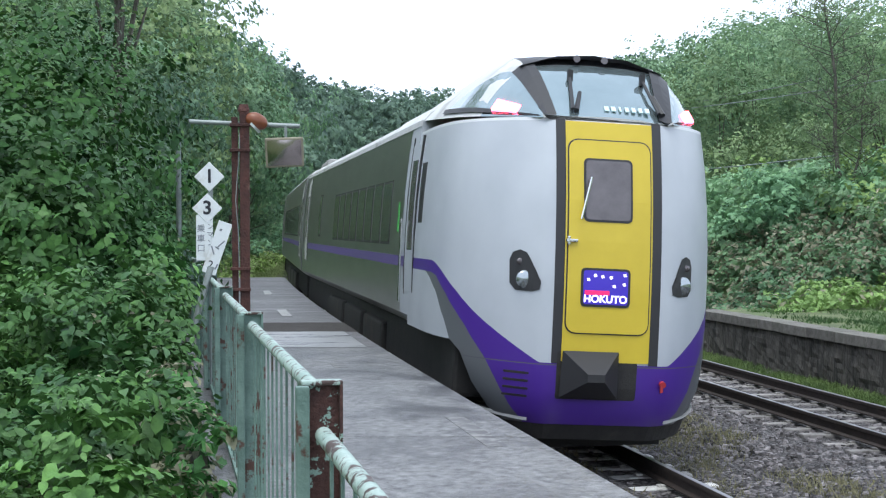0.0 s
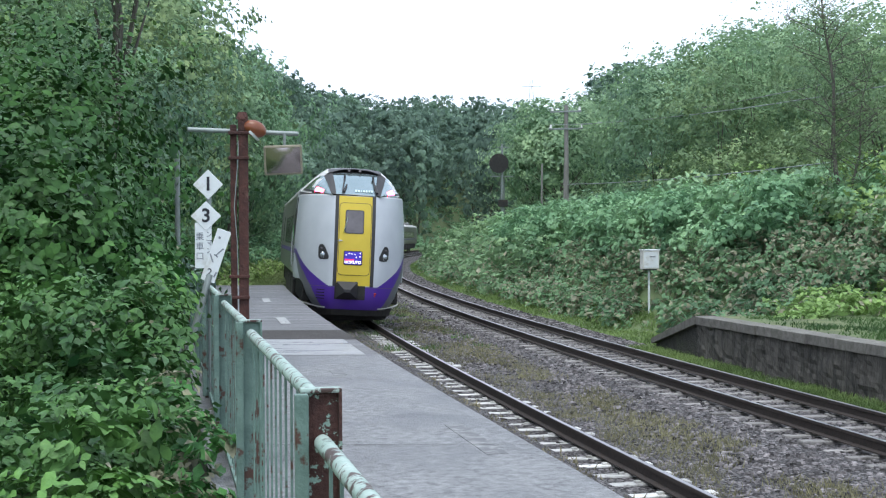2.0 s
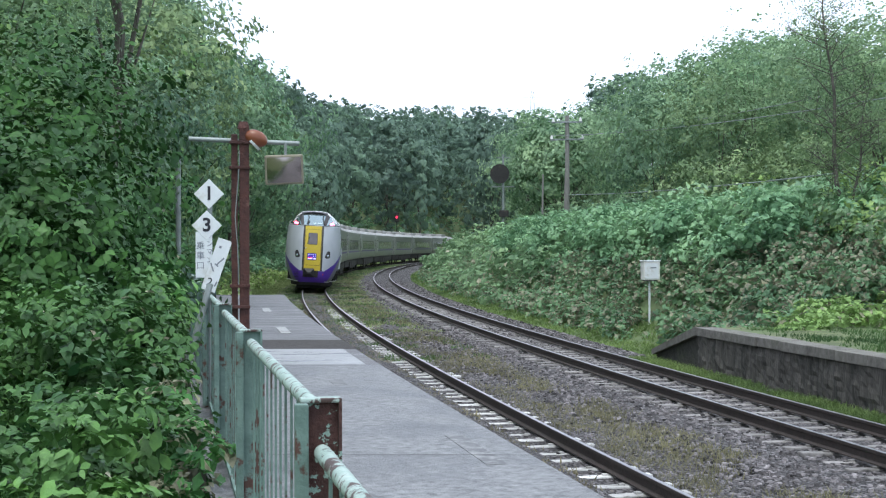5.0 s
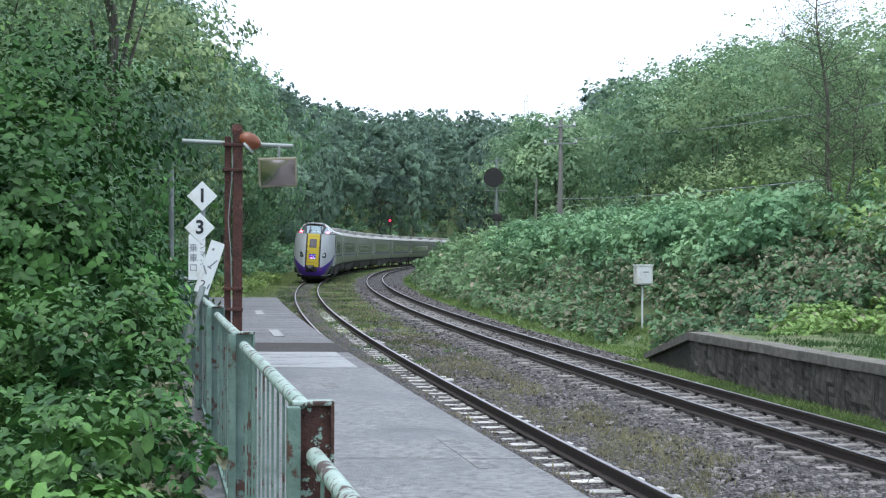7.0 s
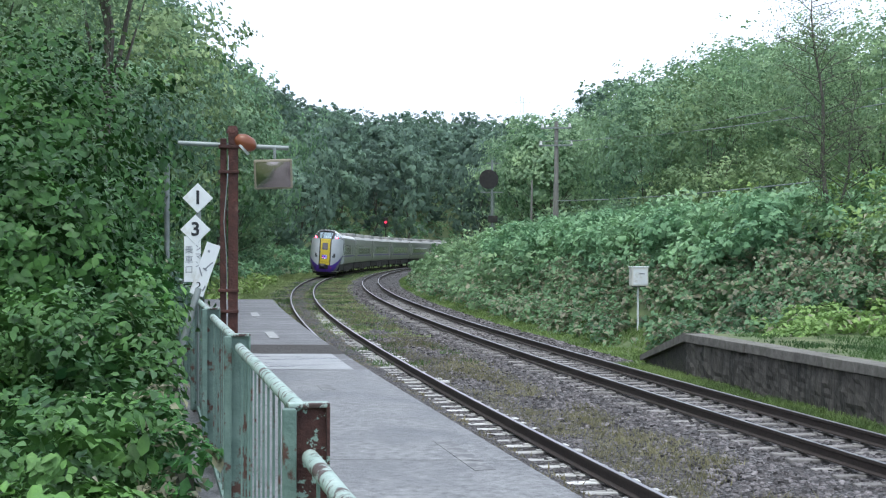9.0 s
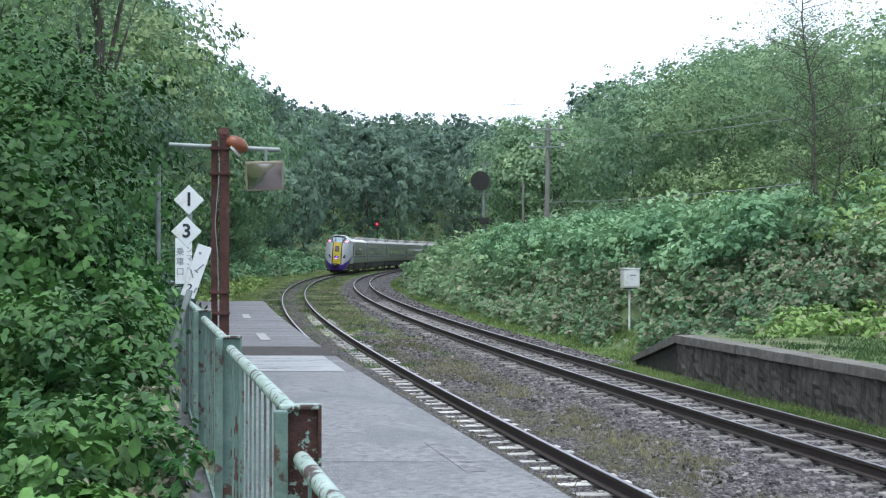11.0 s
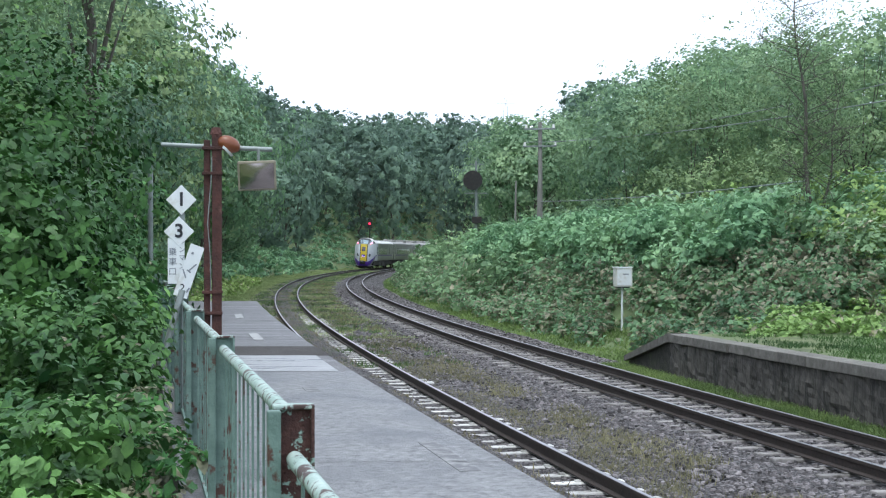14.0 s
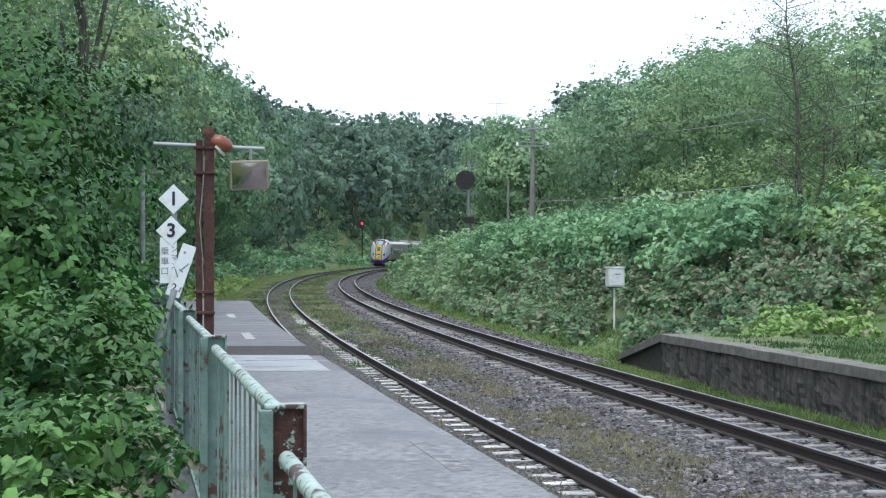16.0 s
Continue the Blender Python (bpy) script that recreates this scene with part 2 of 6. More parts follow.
def packed_stones(name, dark, light, size):
    """Crushed stone packed together: each stone its own tone, the shade in the gaps painted dark."""
    m, n, l, b = nodes_of(name)
    co = n.new("ShaderNodeTexCoord")
    v = n.new("ShaderNodeTexVoronoi")
    v.inputs["Scale"].default_value, v.inputs["Randomness"].default_value = 1 / size, 1.0
    e = n.new("ShaderNodeTexVoronoi")
    e.feature = "DISTANCE_TO_EDGE"
    e.inputs["Scale"].default_value = 1 / size
    bend = n.new("ShaderNodeTexNoise")
    bend.inputs["Scale"].default_value, bend.inputs["Detail"].default_value = 1.5 / size, 2
    add = n.new("ShaderNodeMix")
    add.data_type, add.blend_type = "RGBA", "ADD"
    add.inputs[0].default_value = 0.35 * size
    l.new(co.outputs["Object"], bend.inputs[0])
    l.new(co.outputs["Object"], add.inputs[6])
    l.new(bend.outputs["Color"], add.inputs[7])
    for x in (v, e):
        l.new(add.outputs[2], x.inputs["Vector"])
    sep = n.new("ShaderNodeSeparateXYZ")
    l.new(v.outputs["Color"], sep.inputs[0])
    tone = ramp_of(n, [(0.0, dark), (0.7, light), (1.0, tuple(1.5 * c for c in light))])
    l.new(sep.outputs[0], tone.inputs[0])
    # shade between the stones, multiplied into the base colour and reused as relief
    gap_shade = ramp_of(n, [(0.0, (0.12, 0.12, 0.12)), (0.16, (1, 1, 1))])
    l.new(e.outputs["Distance"], gap_shade.inputs[0])
    mul = n.new("ShaderNodeMix")
    mul.data_type, mul.blend_type = "RGBA", "MULTIPLY"
    mul.inputs[0].default_value = 1.0
    l.new(tone.outputs[0], mul.inputs[6])
    l.new(gap_shade.outputs[0], mul.inputs[7])
    l.new(mul.outputs[2], b.inputs["Base Color"])
    b.inputs["Roughness"].default_value = 0.85
    bp = n.new("ShaderNodeBump")
    bp.inputs["Strength"].default_value, bp.inputs["Distance"].default_value = 1.0, size * 0.8
    l.new(gap_shade.outputs[0], bp.inputs["Height"])
    tilt = n.new("ShaderNodeBump")
    tilt.inputs["Strength"].default_value, tilt.inputs["Distance"].default_value = 0.8, size
    l.new(sep.outputs[1], tilt.inputs["Height"])
    l.new(bp.outputs[0], tilt.inputs["Normal"])
    l.new(tilt.outputs[0], b.inputs["Normal"])
    return m


BED = packed_stones("ballast_bed_stone", (0.05, 0.044, 0.044), (0.15, 0.138, 0.14), 0.065)
SLAB = surface("pale_worn_concrete", (0.06, 0.06, 0.063), (0.27, 0.272, 0.275), 16, 0.5, bump=0.8, fine=55, stain=(0.06, 0.06, 0.064), stain_scale=1.1, stain_at=(0.46, 0.64), rough2=0.3, stretch=(1, 0.8, 1))
# smooth damp concrete; the sky's sheen on it is put into a paler base colour
SHEEN_PALE = surface("pale_sheen_concrete", (0.13, 0.132, 0.136), (0.32, 0.322, 0.325), 5, 0.34, bump=0.25, fine=40, stain=(0.1, 0.1, 0.108), stain_scale=2.2, stain_at=(0.5, 0.62), rough2=0.26, stretch=(0.35, 2.2, 1))
BARK = surface("bark", (0.045, 0.042, 0.036), (0.13, 0.12, 0.1), 12, 0.95, bump=0.8, fine=30, stretch=(1, 1, 0.2))

# ---------------------------------------------------------------- ground
LEFT = ([-600, -120, -60, -32, -18, -10, -6.5, -4.4, -3.0, 0], [58, 40, 24, 13, 6.0, 1.6, 0.2, -0.3, -0.4, -0.4])
RIGHT_BANK = ([4, 6.7, 7.4, 8.6, 9.5, 10.5, 16, 30, 60, 120, 600], [-0.4, -0.38, -0.28, 0.05, 0.85, 1.6, 2.3, 5.6, 12, 20, 30])
RIGHT_LOW = ([4, 5.9, 7.4, 8.6, 10.5, 16, 30, 60, 120, 600], [-0.4, -0.35, 0.1, 0.5, 0.62, 1.2, 5.6, 12, 20, 30])


SKYLINE = ([-0.3, -0.189, -0.181, -0.17, -0.147, -0.1275, -0.097, -0.07, -0.04, -0.009, 0.018, 0.056, 0.073, 0.083, 0.105, 0.14, 0.159, 0.182, 0.197, 0.212, 0.235, 0.3],
           [0.25, 0.19, 0.147, 0.134, 0.122, 0.109, 0.0955, 0.0905, 0.0885, 0.092, 0.0885, 0.0885, 0.094, 0.112, 0.1165, 0.128, 0.1335, 0.1375, 0.1335, 0.143, 0.147, 0.155])


def crest(x, y):
    """The height that the woods reach over a place, by the lie of the ridge seen from the station."""
    return 2.27 + y * float(np.interp(x / y, *SKYLINE)) if y > 5 else 12.0


def height(s, d):
    if d < 0:
        z = np.interp(d, *LEFT)
    else:
        k = min(max((s - 27) / 8, 0), 1)
        z = k * np.interp(d, *RIGHT_BANK) + (1 - k) * np.interp(d, *RIGHT_LOW)
    rough = min(max(abs(d - 2) - 5, 0) / 12, 1)
    if d < 0 and s > 190:
        k = min((s - 190) / 130, 1)
        z += k * k * (3 - 2 * k) * min(max(-d - 7, 0) / 28, 1) * 26
    if abs(d) > 10:
        p = at(s, d)
        z = min(z, max(1.2, crest(p.x, p.y) - 0.035 * max(p.y, 0) - 4))
    return z + rough * (0.5 * noise.noise((s * 0.08, d * 0.1, 1)) + 1.6 * noise.noise((s * 0.02, d * 0.025, 5)) * min(1, max(abs(d) - 8, 0) / 30))


def build_ground():
    st = [-1500, -700, -300, -120] + list(np.arange(-60, 330, 3.0)) + [400, 600, 1000, 1800]
    ds = [-600, -350, -200, -140, -100, -80, -65, -52, -42, -34, -28, -23, -19, -16, -13.5, -11.5, -10, -8.7, -7.5, -6.5, -5.5, -4.6, -3.8, -3, -1.5, 0, 2, 4, 5.2, 5.9, 6.4, 6.9, 7.4, 8, 8.6, 9.3, 10, 11, 12.5, 14, 16, 18.5, 21, 25, 30, 36, 44, 55, 70, 90, 120, 180, 300, 580]
    verts = [at(s, d, height(s, d)) for s in st for d in ds]
    k = len(ds)
    faces = [(i * k + j, i * k + j + 1, (i + 1) * k + j + 1, (i + 1) * k + j) for i in range(len(st) - 1) for j in range(k - 1)]
    tagged(raw("ground", verts, faces, SOIL, smooth=True), "weedy earth of a railway cutting with grown banks", "ground", kind="structure")


# ---------------------------------------------------------------- tracks
TRACK_GAP = 4.15


def build_ballast():
    prof = [(-2.3, -0.42), (-1.75, -0.2), (-0.62, -0.182), (-0.45, -0.15), (-0.05, -0.135), (0.14, -0.165), (0.22, -0.186), (1.6, -0.192), (2.0, -0.24), (2.45, -0.2), (TRACK_GAP + 1.75, -0.2), (TRACK_GAP + 2.5, -0.44)]
    tagged(sweep("ballast_bed", prof, np.arange(-20, 320, 2.5), BED, closed=False), "dark crushed-stone ballast between and under two tracks", "ballast", kind="structure")


RAIL_PROFILE = [(-0.0325, 0), (0.0325, 0), (0.0325, -0.03), (0.009, -0.042), (0.009, -0.12), (0.06, -0.135), (0.06, -0.15), (-0.06, -0.15), (-0.06, -0.135), (-0.009, -0.12), (-0.009, -0.042), (-0.0325, -0.03)]


def build_track(d0, label):
    track = thing("railway_track", label, "railway track")
    st = list(np.arange(-20, 120, 2.0)) + list(np.arange(120, 320, 4.0))
    for side in (-0.566, 0.566):
        sweep("rail", [(d0 + side + x, z) for x, z in RAIL_PROFILE], st, RAIL_SIDE, track)
        sweep("rail_head", [(d0 + side - 0.024, 0.004), (d0 + side + 0.02, 0.004), (d0 + side + 0.02, 0.001), (d0 + side - 0.024, 0.001)], st, RAIL_TOP, track)
    return track


# ---------------------------------------------------------------- platforms
PLAT_Z = 0.85


def build_platform():
    st = np.concatenate((np.arange(-12, 43.2, 1.0), [43.6]))
    # the back edge follows the fence
    verts, faces = [], []
    for s in st:
        a = at(s, -1.6, 0)
        back = Vector((0.394 - 0.2118 * a.y - 0.14, a.y, 0))
        verts += [(a.x, a.y, -0.4), (a.x, a.y, PLAT_Z - 0.02), (a.x - 0.02, a.y, PLAT_Z), (back.x, back.y, PLAT_Z), (back.x, back.y, -0.4)]
    for i in range(len(st) - 1):
        for j in range(4):
            faces.append((i * 5 + j, i * 5 + j + 1, i * 5 + j + 6, i * 5 + j + 5))
    n = (len(st) - 1) * 5
    faces += [(0, 4, 3, 2, 1), (n, n + 1, n + 2, n + 3, n + 4)]
    tagged(raw("platform", verts, faces, CONCRETE), "long grey concrete station platform with damp worn surface", "platform", kind="structure")


P2 = 1.66
FAR_Z = 0.66
FAR_END = 28.6


def build_far_platform():
    d0 = TRACK_GAP + P2
    deck = sweep("far_platform", [(d0 + 0.08, -0.6), (d0 + 0.08, FAR_Z - 0.17), (d0 + 3.4, FAR_Z - 0.17), (d0 + 3.4, -0.6)], list(np.arange(-12, FAR_END - 0.5, 1.5)) + [FAR_END], STONE_WALL)
    tagged(deck, "old low platform with dark rubble wall and concrete coping", "platform", kind="structure")
    top = sweep("platform_top", [(d0 + 0.4, FAR_Z - 0.16), (d0 + 0.4, FAR_Z - 0.02), (d0 + 3.4, FAR_Z - 0.02), (d0 + 3.4, FAR_Z - 0.16)], list(np.arange(-12, FAR_END - 0.5, 1.5)) + [FAR_END], SOIL, deck)
    tagged(top, "weedy gravel top of the old platform")
    # the ramp at its end
    bm = bmesh.new()
    pts = []
    for d in (d0 + 0.1, d0 + 2.2):
        pts.append([bm.verts.new(at(s, d, z)) for s, z in ((FAR_END, -0.6), (FAR_END, FAR_Z - 0.17), (FAR_END + 2.9, -0.1), (FAR_END + 2.9, -0.6))])
    for i in range(4):
        bm.faces.new((pts[0][i], pts[0][(i + 1) % 4], pts[1][(i + 1) % 4], pts[1][i]))
    bm.faces.new(pts[0])
    bm.faces.new(pts[1])
    bmesh.ops.recalc_face_normals(bm, faces=bm.faces)
    part("ramp", bm, STONE_WALL, deck)
    bm = bmesh.new()
    vs = []
    for d in (d0 + 0.02, d0 + 0.42):
        vs.append([bm.verts.new(at(s, d, z)) for s, z in ((FAR_END + 0.02, FAR_Z - 0.165), (FAR_END + 0.02, FAR_Z), (FAR_END + 3.0, 0.02), (FAR_END + 3.0, -0.095))])
    for i in range(4):
        bm.faces.new((vs[0][i], vs[0][(i + 1) % 4], vs[1][(i + 1) % 4], vs[1][i]))
    bm.faces.new(vs[0])
    bm.faces.new(vs[1])
    bmesh.ops.recalc_face_normals(bm, faces=bm.faces)
    part("ramp_coping", bm, COPING, deck)
    block = mesh_of("coping_block", box((0.42, 1.075, 0.165), bevel=0.012), COPING)
    r = np.random.default_rng(3)
    s = FAR_END - 0.55
    while s > 8:
        o = part("coping_block", block, None, deck)
        o.matrix_basis = along(s, d0 + 0.21 + r.normal() * 0.006, FAR_Z - 0.083 + r.normal() * 0.004) @ pose(0, 0, 0, 0, 0, r.normal() * 0.3)
        s -= 1.09
    # hacked, weathered facing
    r = np.random.default_rng(6)
    st, zs = np.arange(9, FAR_END + 0.05, 0.12), np.linspace(-0.35, FAR_Z - 0.172, 12)
    verts = []
    for s in st:
        for z in zs:
            bulge = 0.035 * noise.noise((s * 2.2, z * 3.0, 4)) + 0.022 * noise.noise((s * 6.5, z * 8, 2)) + r.normal() * 0.006
            verts.append(at(s, d0 + 0.05 + bulge, z))
    k = len(zs)
    faces = [(i * k + j, (i + 1) * k + j, (i + 1) * k + j + 1, i * k + j + 1) for i in range(len(st) - 1) for j in range(k - 1)]
    tagged(raw("wall_face", verts, faces, WALL_FACE, deck), "rough dark weathered facing under the coping")


BED_JOINT = plain("dark_joint_fill", (0.02, 0.019, 0.018), 0.9)
LINE = surface("white_line_paint", (0.22, 0.22, 0.22), (0.4, 0.4, 0.39), 10, 0.55, bump=0.2, stain=(0.16, 0.16, 0.165), stain_scale=5, stain_at=(0.55, 0.66))
DASH = surface("worn_white_line", (0.17, 0.17, 0.17), (0.32, 0.32, 0.31), 14, 0.6, bump=0.2, stain=(0.1, 0.1, 0.105), stain_scale=6, stain_at=(0.4, 0.52))


def build_platform_marks():
    st = np.linspace(20.9, 22.9, 5)
    a = [(at(s, -1.61, PLAT_Z + 0.005), s) for s in st]
    vs = []
    for p, s in a:
        vs += [p, Vector((0.394 - 0.2118 * p.y - 0.12, p.y, PLAT_Z + 0.005))]
    strip = raw("platform_strip", vs, [(2 * i, 2 * i + 1, 2 * i + 3, 2 * i + 2) for i in range(4)], ASPHALT_DARK)
    tagged(strip, "dark patched strip across the concrete platform", "pavement", kind="structure")
    vs = []
    for s in np.append(np.arange(-11.5, 18.2, 1.0), 18.2):
        p = at(s, -1.63, PLAT_Z + 0.006)
        vs += [p, Vector((0.394 - 0.2118 * p.y - 0.12, p.y, PLAT_Z + 0.006))]
    slab = raw("platform_slab", vs, [(2 * i, 2 * i + 1, 2 * i + 3, 2 * i + 2) for i in range(len(vs) // 2 - 1)], SLAB)
    tagged(slab, "paler newer concrete surface of the platform", "pavement", kind="structure")
    # overlay for the wet sheen before the dark strip, painted as lighter concrete
    vs = []
    for s in np.linspace(18.2, 20.9, 4):
        p = at(s, -1.8, PLAT_Z + 0.01)
        vs += [p, Vector((0.394 - 0.2118 * p.y - 0.12, p.y, PLAT_Z + 0.01))]
    sheen = raw("platform_sheen", vs, [(2 * i, 2 * i + 1, 2 * i + 3, 2 * i + 2) for i in range(3)], SHEEN_PALE)
    tagged(sheen, "smooth damp stretch of the platform with its sheen painted pale", "pavement", kind="structure")
    for s, wide in ((10.5, 0.012), (25.0, 0.03), (28.0, 0.02), (31.2, 0.03), (35.0, 0.03), (39.0, 0.03)):
        a, k = at(s, -1.64, PLAT_Z + 0.0125), at(s + wide, -1.64, PLAT_Z + 0.0125)
        ab, kb = Vector((0.394 - 0.2118 * a.y - 0.12, a.y, a.z)), Vector((0.394 - 0.2118 * k.y - 0.12, k.y, k.z))
        tagged(raw("slab_joint", [a, ab, kb, k], [(0, 1, 2, 3)], BED_JOINT), "dark joint across the platform slabs", "joint", kind="structure")
    for s, w, n in ((25.6, 0.16, 1.9), (33.5, 0.16, 2.0), (16.0, 0.14, 0.5), (20.0, 0.13, 0.6), (10.9, 0.14, 1.5)):
        o = part("line_mark", box((w, n, 0.006)), LINE if s > 23 else DASH)
        o.matrix_basis = along(s, -2.35 if s > 12 else -1.95, PLAT_Z + 0.006)
        tagged(o, "worn white line painted on the platform", "line", kind="structure")


def build_sleepers():
    bm = box((2.0, 0.17, 0.16), (0, 0, 0), bevel=0.02)
    for x in (-0.67, -0.46, 0.46, 0.67):
        add_box(bm, (0.06, 0.07, 0.03), (x, 0, 0.085))
    both = {0.0: mesh_of("sleeper", bm.copy(), SLEEPER), TRACK_GAP: mesh_of("sleeper", bm, SLEEPER_OLD)}
    r = np.random.default_rng(4)
    for track, d in ((near_track, 0.0), (far_track, TRACK_GAP)):
        for i in range(84 if d == 0 else 110):
            o = part("sleeper", both[d], None, track)
            o.matrix_basis = along(7.5 + 0.6 * i + r.normal() * 0.015, d + r.normal() * 0.012, -0.256 - (0.0 if d == 0 else 0.006)) @ pose(0, 0, 0, 0, r.normal() * 0.8, r.normal() * 1.6)
            o.scale = (r.uniform(0.94, 1.05), r.uniform(0.85, 1.15), 1)


def build_stones():
    """Loose stones on the ballast bed."""
    r = np.random.default_rng(5)
    ico = np.array([(1, -0.9, -0.3), (0.9, 1, -0.3), (-1, 0.8, -0.3), (-0.8, -1, -0.3), (0.7, -0.5, 0.6), (0.5, 0.7, 0.75), (-0.7, 0.4, 0.55), (-0.4, -0.7, 0.7)])
    quads = np.array([(4, 5, 6, 7), (0, 1, 5, 4), (1, 2, 6, 5), (2, 3, 7, 6), (3, 0, 4, 7)])
    s = np.concatenate((8 + 36 * r.random(21000) ** 1.3, r.uniform(40, 100, 5500)))
    d = r.uniform(-1.5, TRACK_GAP + 2.4, len(s))
    keep = (np.abs(d) > 0.62) & (np.abs(d - TRACK_GAP) > 0.62) | (r.random(len(s)) < 0.55)
    keep &= (np.abs(np.abs(d) - 0.566) > 0.07) & (np.abs(np.abs(d - TRACK_GAP) - 0.566) > 0.07)
    s, d = s[keep], d[keep]
    n = len(s)
    C = np.array([at(a, b, -0.195 - max(0, (b - TRACK_GAP - 1.8) * 0.3)) for a, b in zip(s, d)])
    size = r.uniform(0.02, 0.042, (n, 1, 1)) * np.where(s > 40, 1.5, 1)[:, None, None]
    ang = r.uniform(0, 2 * np.pi, n)
    M = np.zeros((n, 3, 3))
    M[:, 0, 0], M[:, 0, 1], M[:, 1, 0], M[:, 1, 1], M[:, 2, 2] = np.cos(ang), -np.sin(ang), np.sin(ang), np.cos(ang), r.uniform(0.5, 1.1, n)
    V = (ico[None] * r.uniform(0.65, 1.25, (n, 8, 1))) @ M.transpose(0, 2, 1) * size + C[:, None]
    F = (quads[None] + 8 * np.arange(n)[:, None, None]).reshape(-1, 4)
    tagged(raw("ballast_stones", V.reshape(-1, 3), F, BALLAST), "loose dark crushed stones on the track bed", "stones", kind="stuff")


build_ground()
build_ballast()
near_track = build_track(0.0, "near railway track with rusty rails on concrete sleepers")
far_track = build_track(TRACK_GAP, "far railway track with rusty rails on concrete sleepers")
build_platform()
build_platform_marks()


# ---------------------------------------------------------------- train
CAR = 21.67
START, SPEED = 13.97, 11.25
BODY_LEAN = Matrix.Translation((0, 0, 2.3)) @ Matrix.Rotation(radians(3.0), 4, "Y") @ Matrix.Translation((0, 0, -2.3))
STEEL = surface("satin_steel_side", (0.3, 0.31, 0.29), (0.38, 0.39, 0.365), 2.0, 0.28, 0.85, bump=0.03, fine=5, stain=(0.3, 0.31, 0.29), stain_scale=1.4, stretch=(1, 0.4, 2))
DOOR_WHITE = surface("door_paint", (0.5, 0.5, 0.48), (0.6, 0.6, 0.58), 3, 0.4, 0.2, bump=0.03, fine=8)
ROOF_WHITE = surface("roof_paint", (0.48, 0.49, 0.49), (0.62, 0.63, 0.63), 1.5, 0.5, bump=0.05, stain=(0.3, 0.3, 0.29), stain_scale=1.1)
ROOF_GREY = surface("roof_gear_grey", (0.25, 0.25, 0.25), (0.36, 0.36, 0.35), 2, 0.7, bump=0.1)
BLACK = surface("underfloor_black", (0.012, 0.012, 0.013), (0.03, 0.028, 0.026), 5, 0.75, bump=0.2, stain=(0.055, 0.045, 0.035), stain_scale=2)
DARK_TRIM = plain("dark_rubber", (0.022, 0.022, 0.025), 0.5)
SEAL_GREY = plain("grey_window_seal", (0.05, 0.052, 0.05), 0.5)
YELLOW = surface("yellow_paint", (0.55, 0.41, 0.03), (0.62, 0.47, 0.04), 2, 0.38, bump=0.03, fine=6)
PURPLE = plain("purple_stripe", (0.16, 0.11, 0.34), 0.4, 0.3)
GLASS_SIDE = surface("side_window_glass", (0.2, 0.215, 0.2), (0.27, 0.285, 0.265), 0.8, 0.12, 0.75, bump=0.0)
GLASS_CAB = surface("cab_glass", (0.24, 0.31, 0.33), (0.36, 0.44, 0.46), 0.7, 0.06, 0.75, bump=0.0)
GLASS_DOOR = surface("door_glass", (0.1, 0.09, 0.095), (0.17, 0.155, 0.16), 2.2, 0.12, 0.35, bump=0.0)
TAIL = plain("tail_light_glow", (1, 0.25, 0.2), 0.3, 0, 10.0, (1.0, 0.07, 0.14))
LENS = plain("headlight_lens", (0.38, 0.42, 0.44), 0.12, 0.8)
CHROME = plain("bright_metal", (0.7, 0.7, 0.7), 0.2, 1.0)
SIGN_BLUE = plain("display_blue", (0.03, 0.02, 0.25), 0.3, 0, 0.3, (0.06, 0.015, 0.8))
SIGN_WHITE = plain("display_white", (0.9, 0.9, 0.95), 0.3, 0, 1.0, (0.95, 0.9, 1))
SIGN_RED = plain("display_red", (0.7, 0.02, 0.1), 0.3, 0, 0.8, (0.95, 0.02, 0.16))
PALE_MARK = plain("pale_glass_marking", (0.55, 0.72, 0.72), 0.4)
RED_CAP = plain("red_hose_cap", (0.4, 0.03, 0.04), 0.4)


def lookup(n, l, src, stops, top):
    """A ramp as a table: the value for src, which runs from 0 to 1."""
    r = ramp_of(n, [(p, (v / top,) * 3) for p, v in stops])
    l.new(src, r.inputs[0])
    k = n.new("ShaderNodeMath")
    k.operation, k.inputs[1].default_value = "MULTIPLY", top
    l.new(r.outputs[0], k.inputs[0])
    return k.outputs[0]


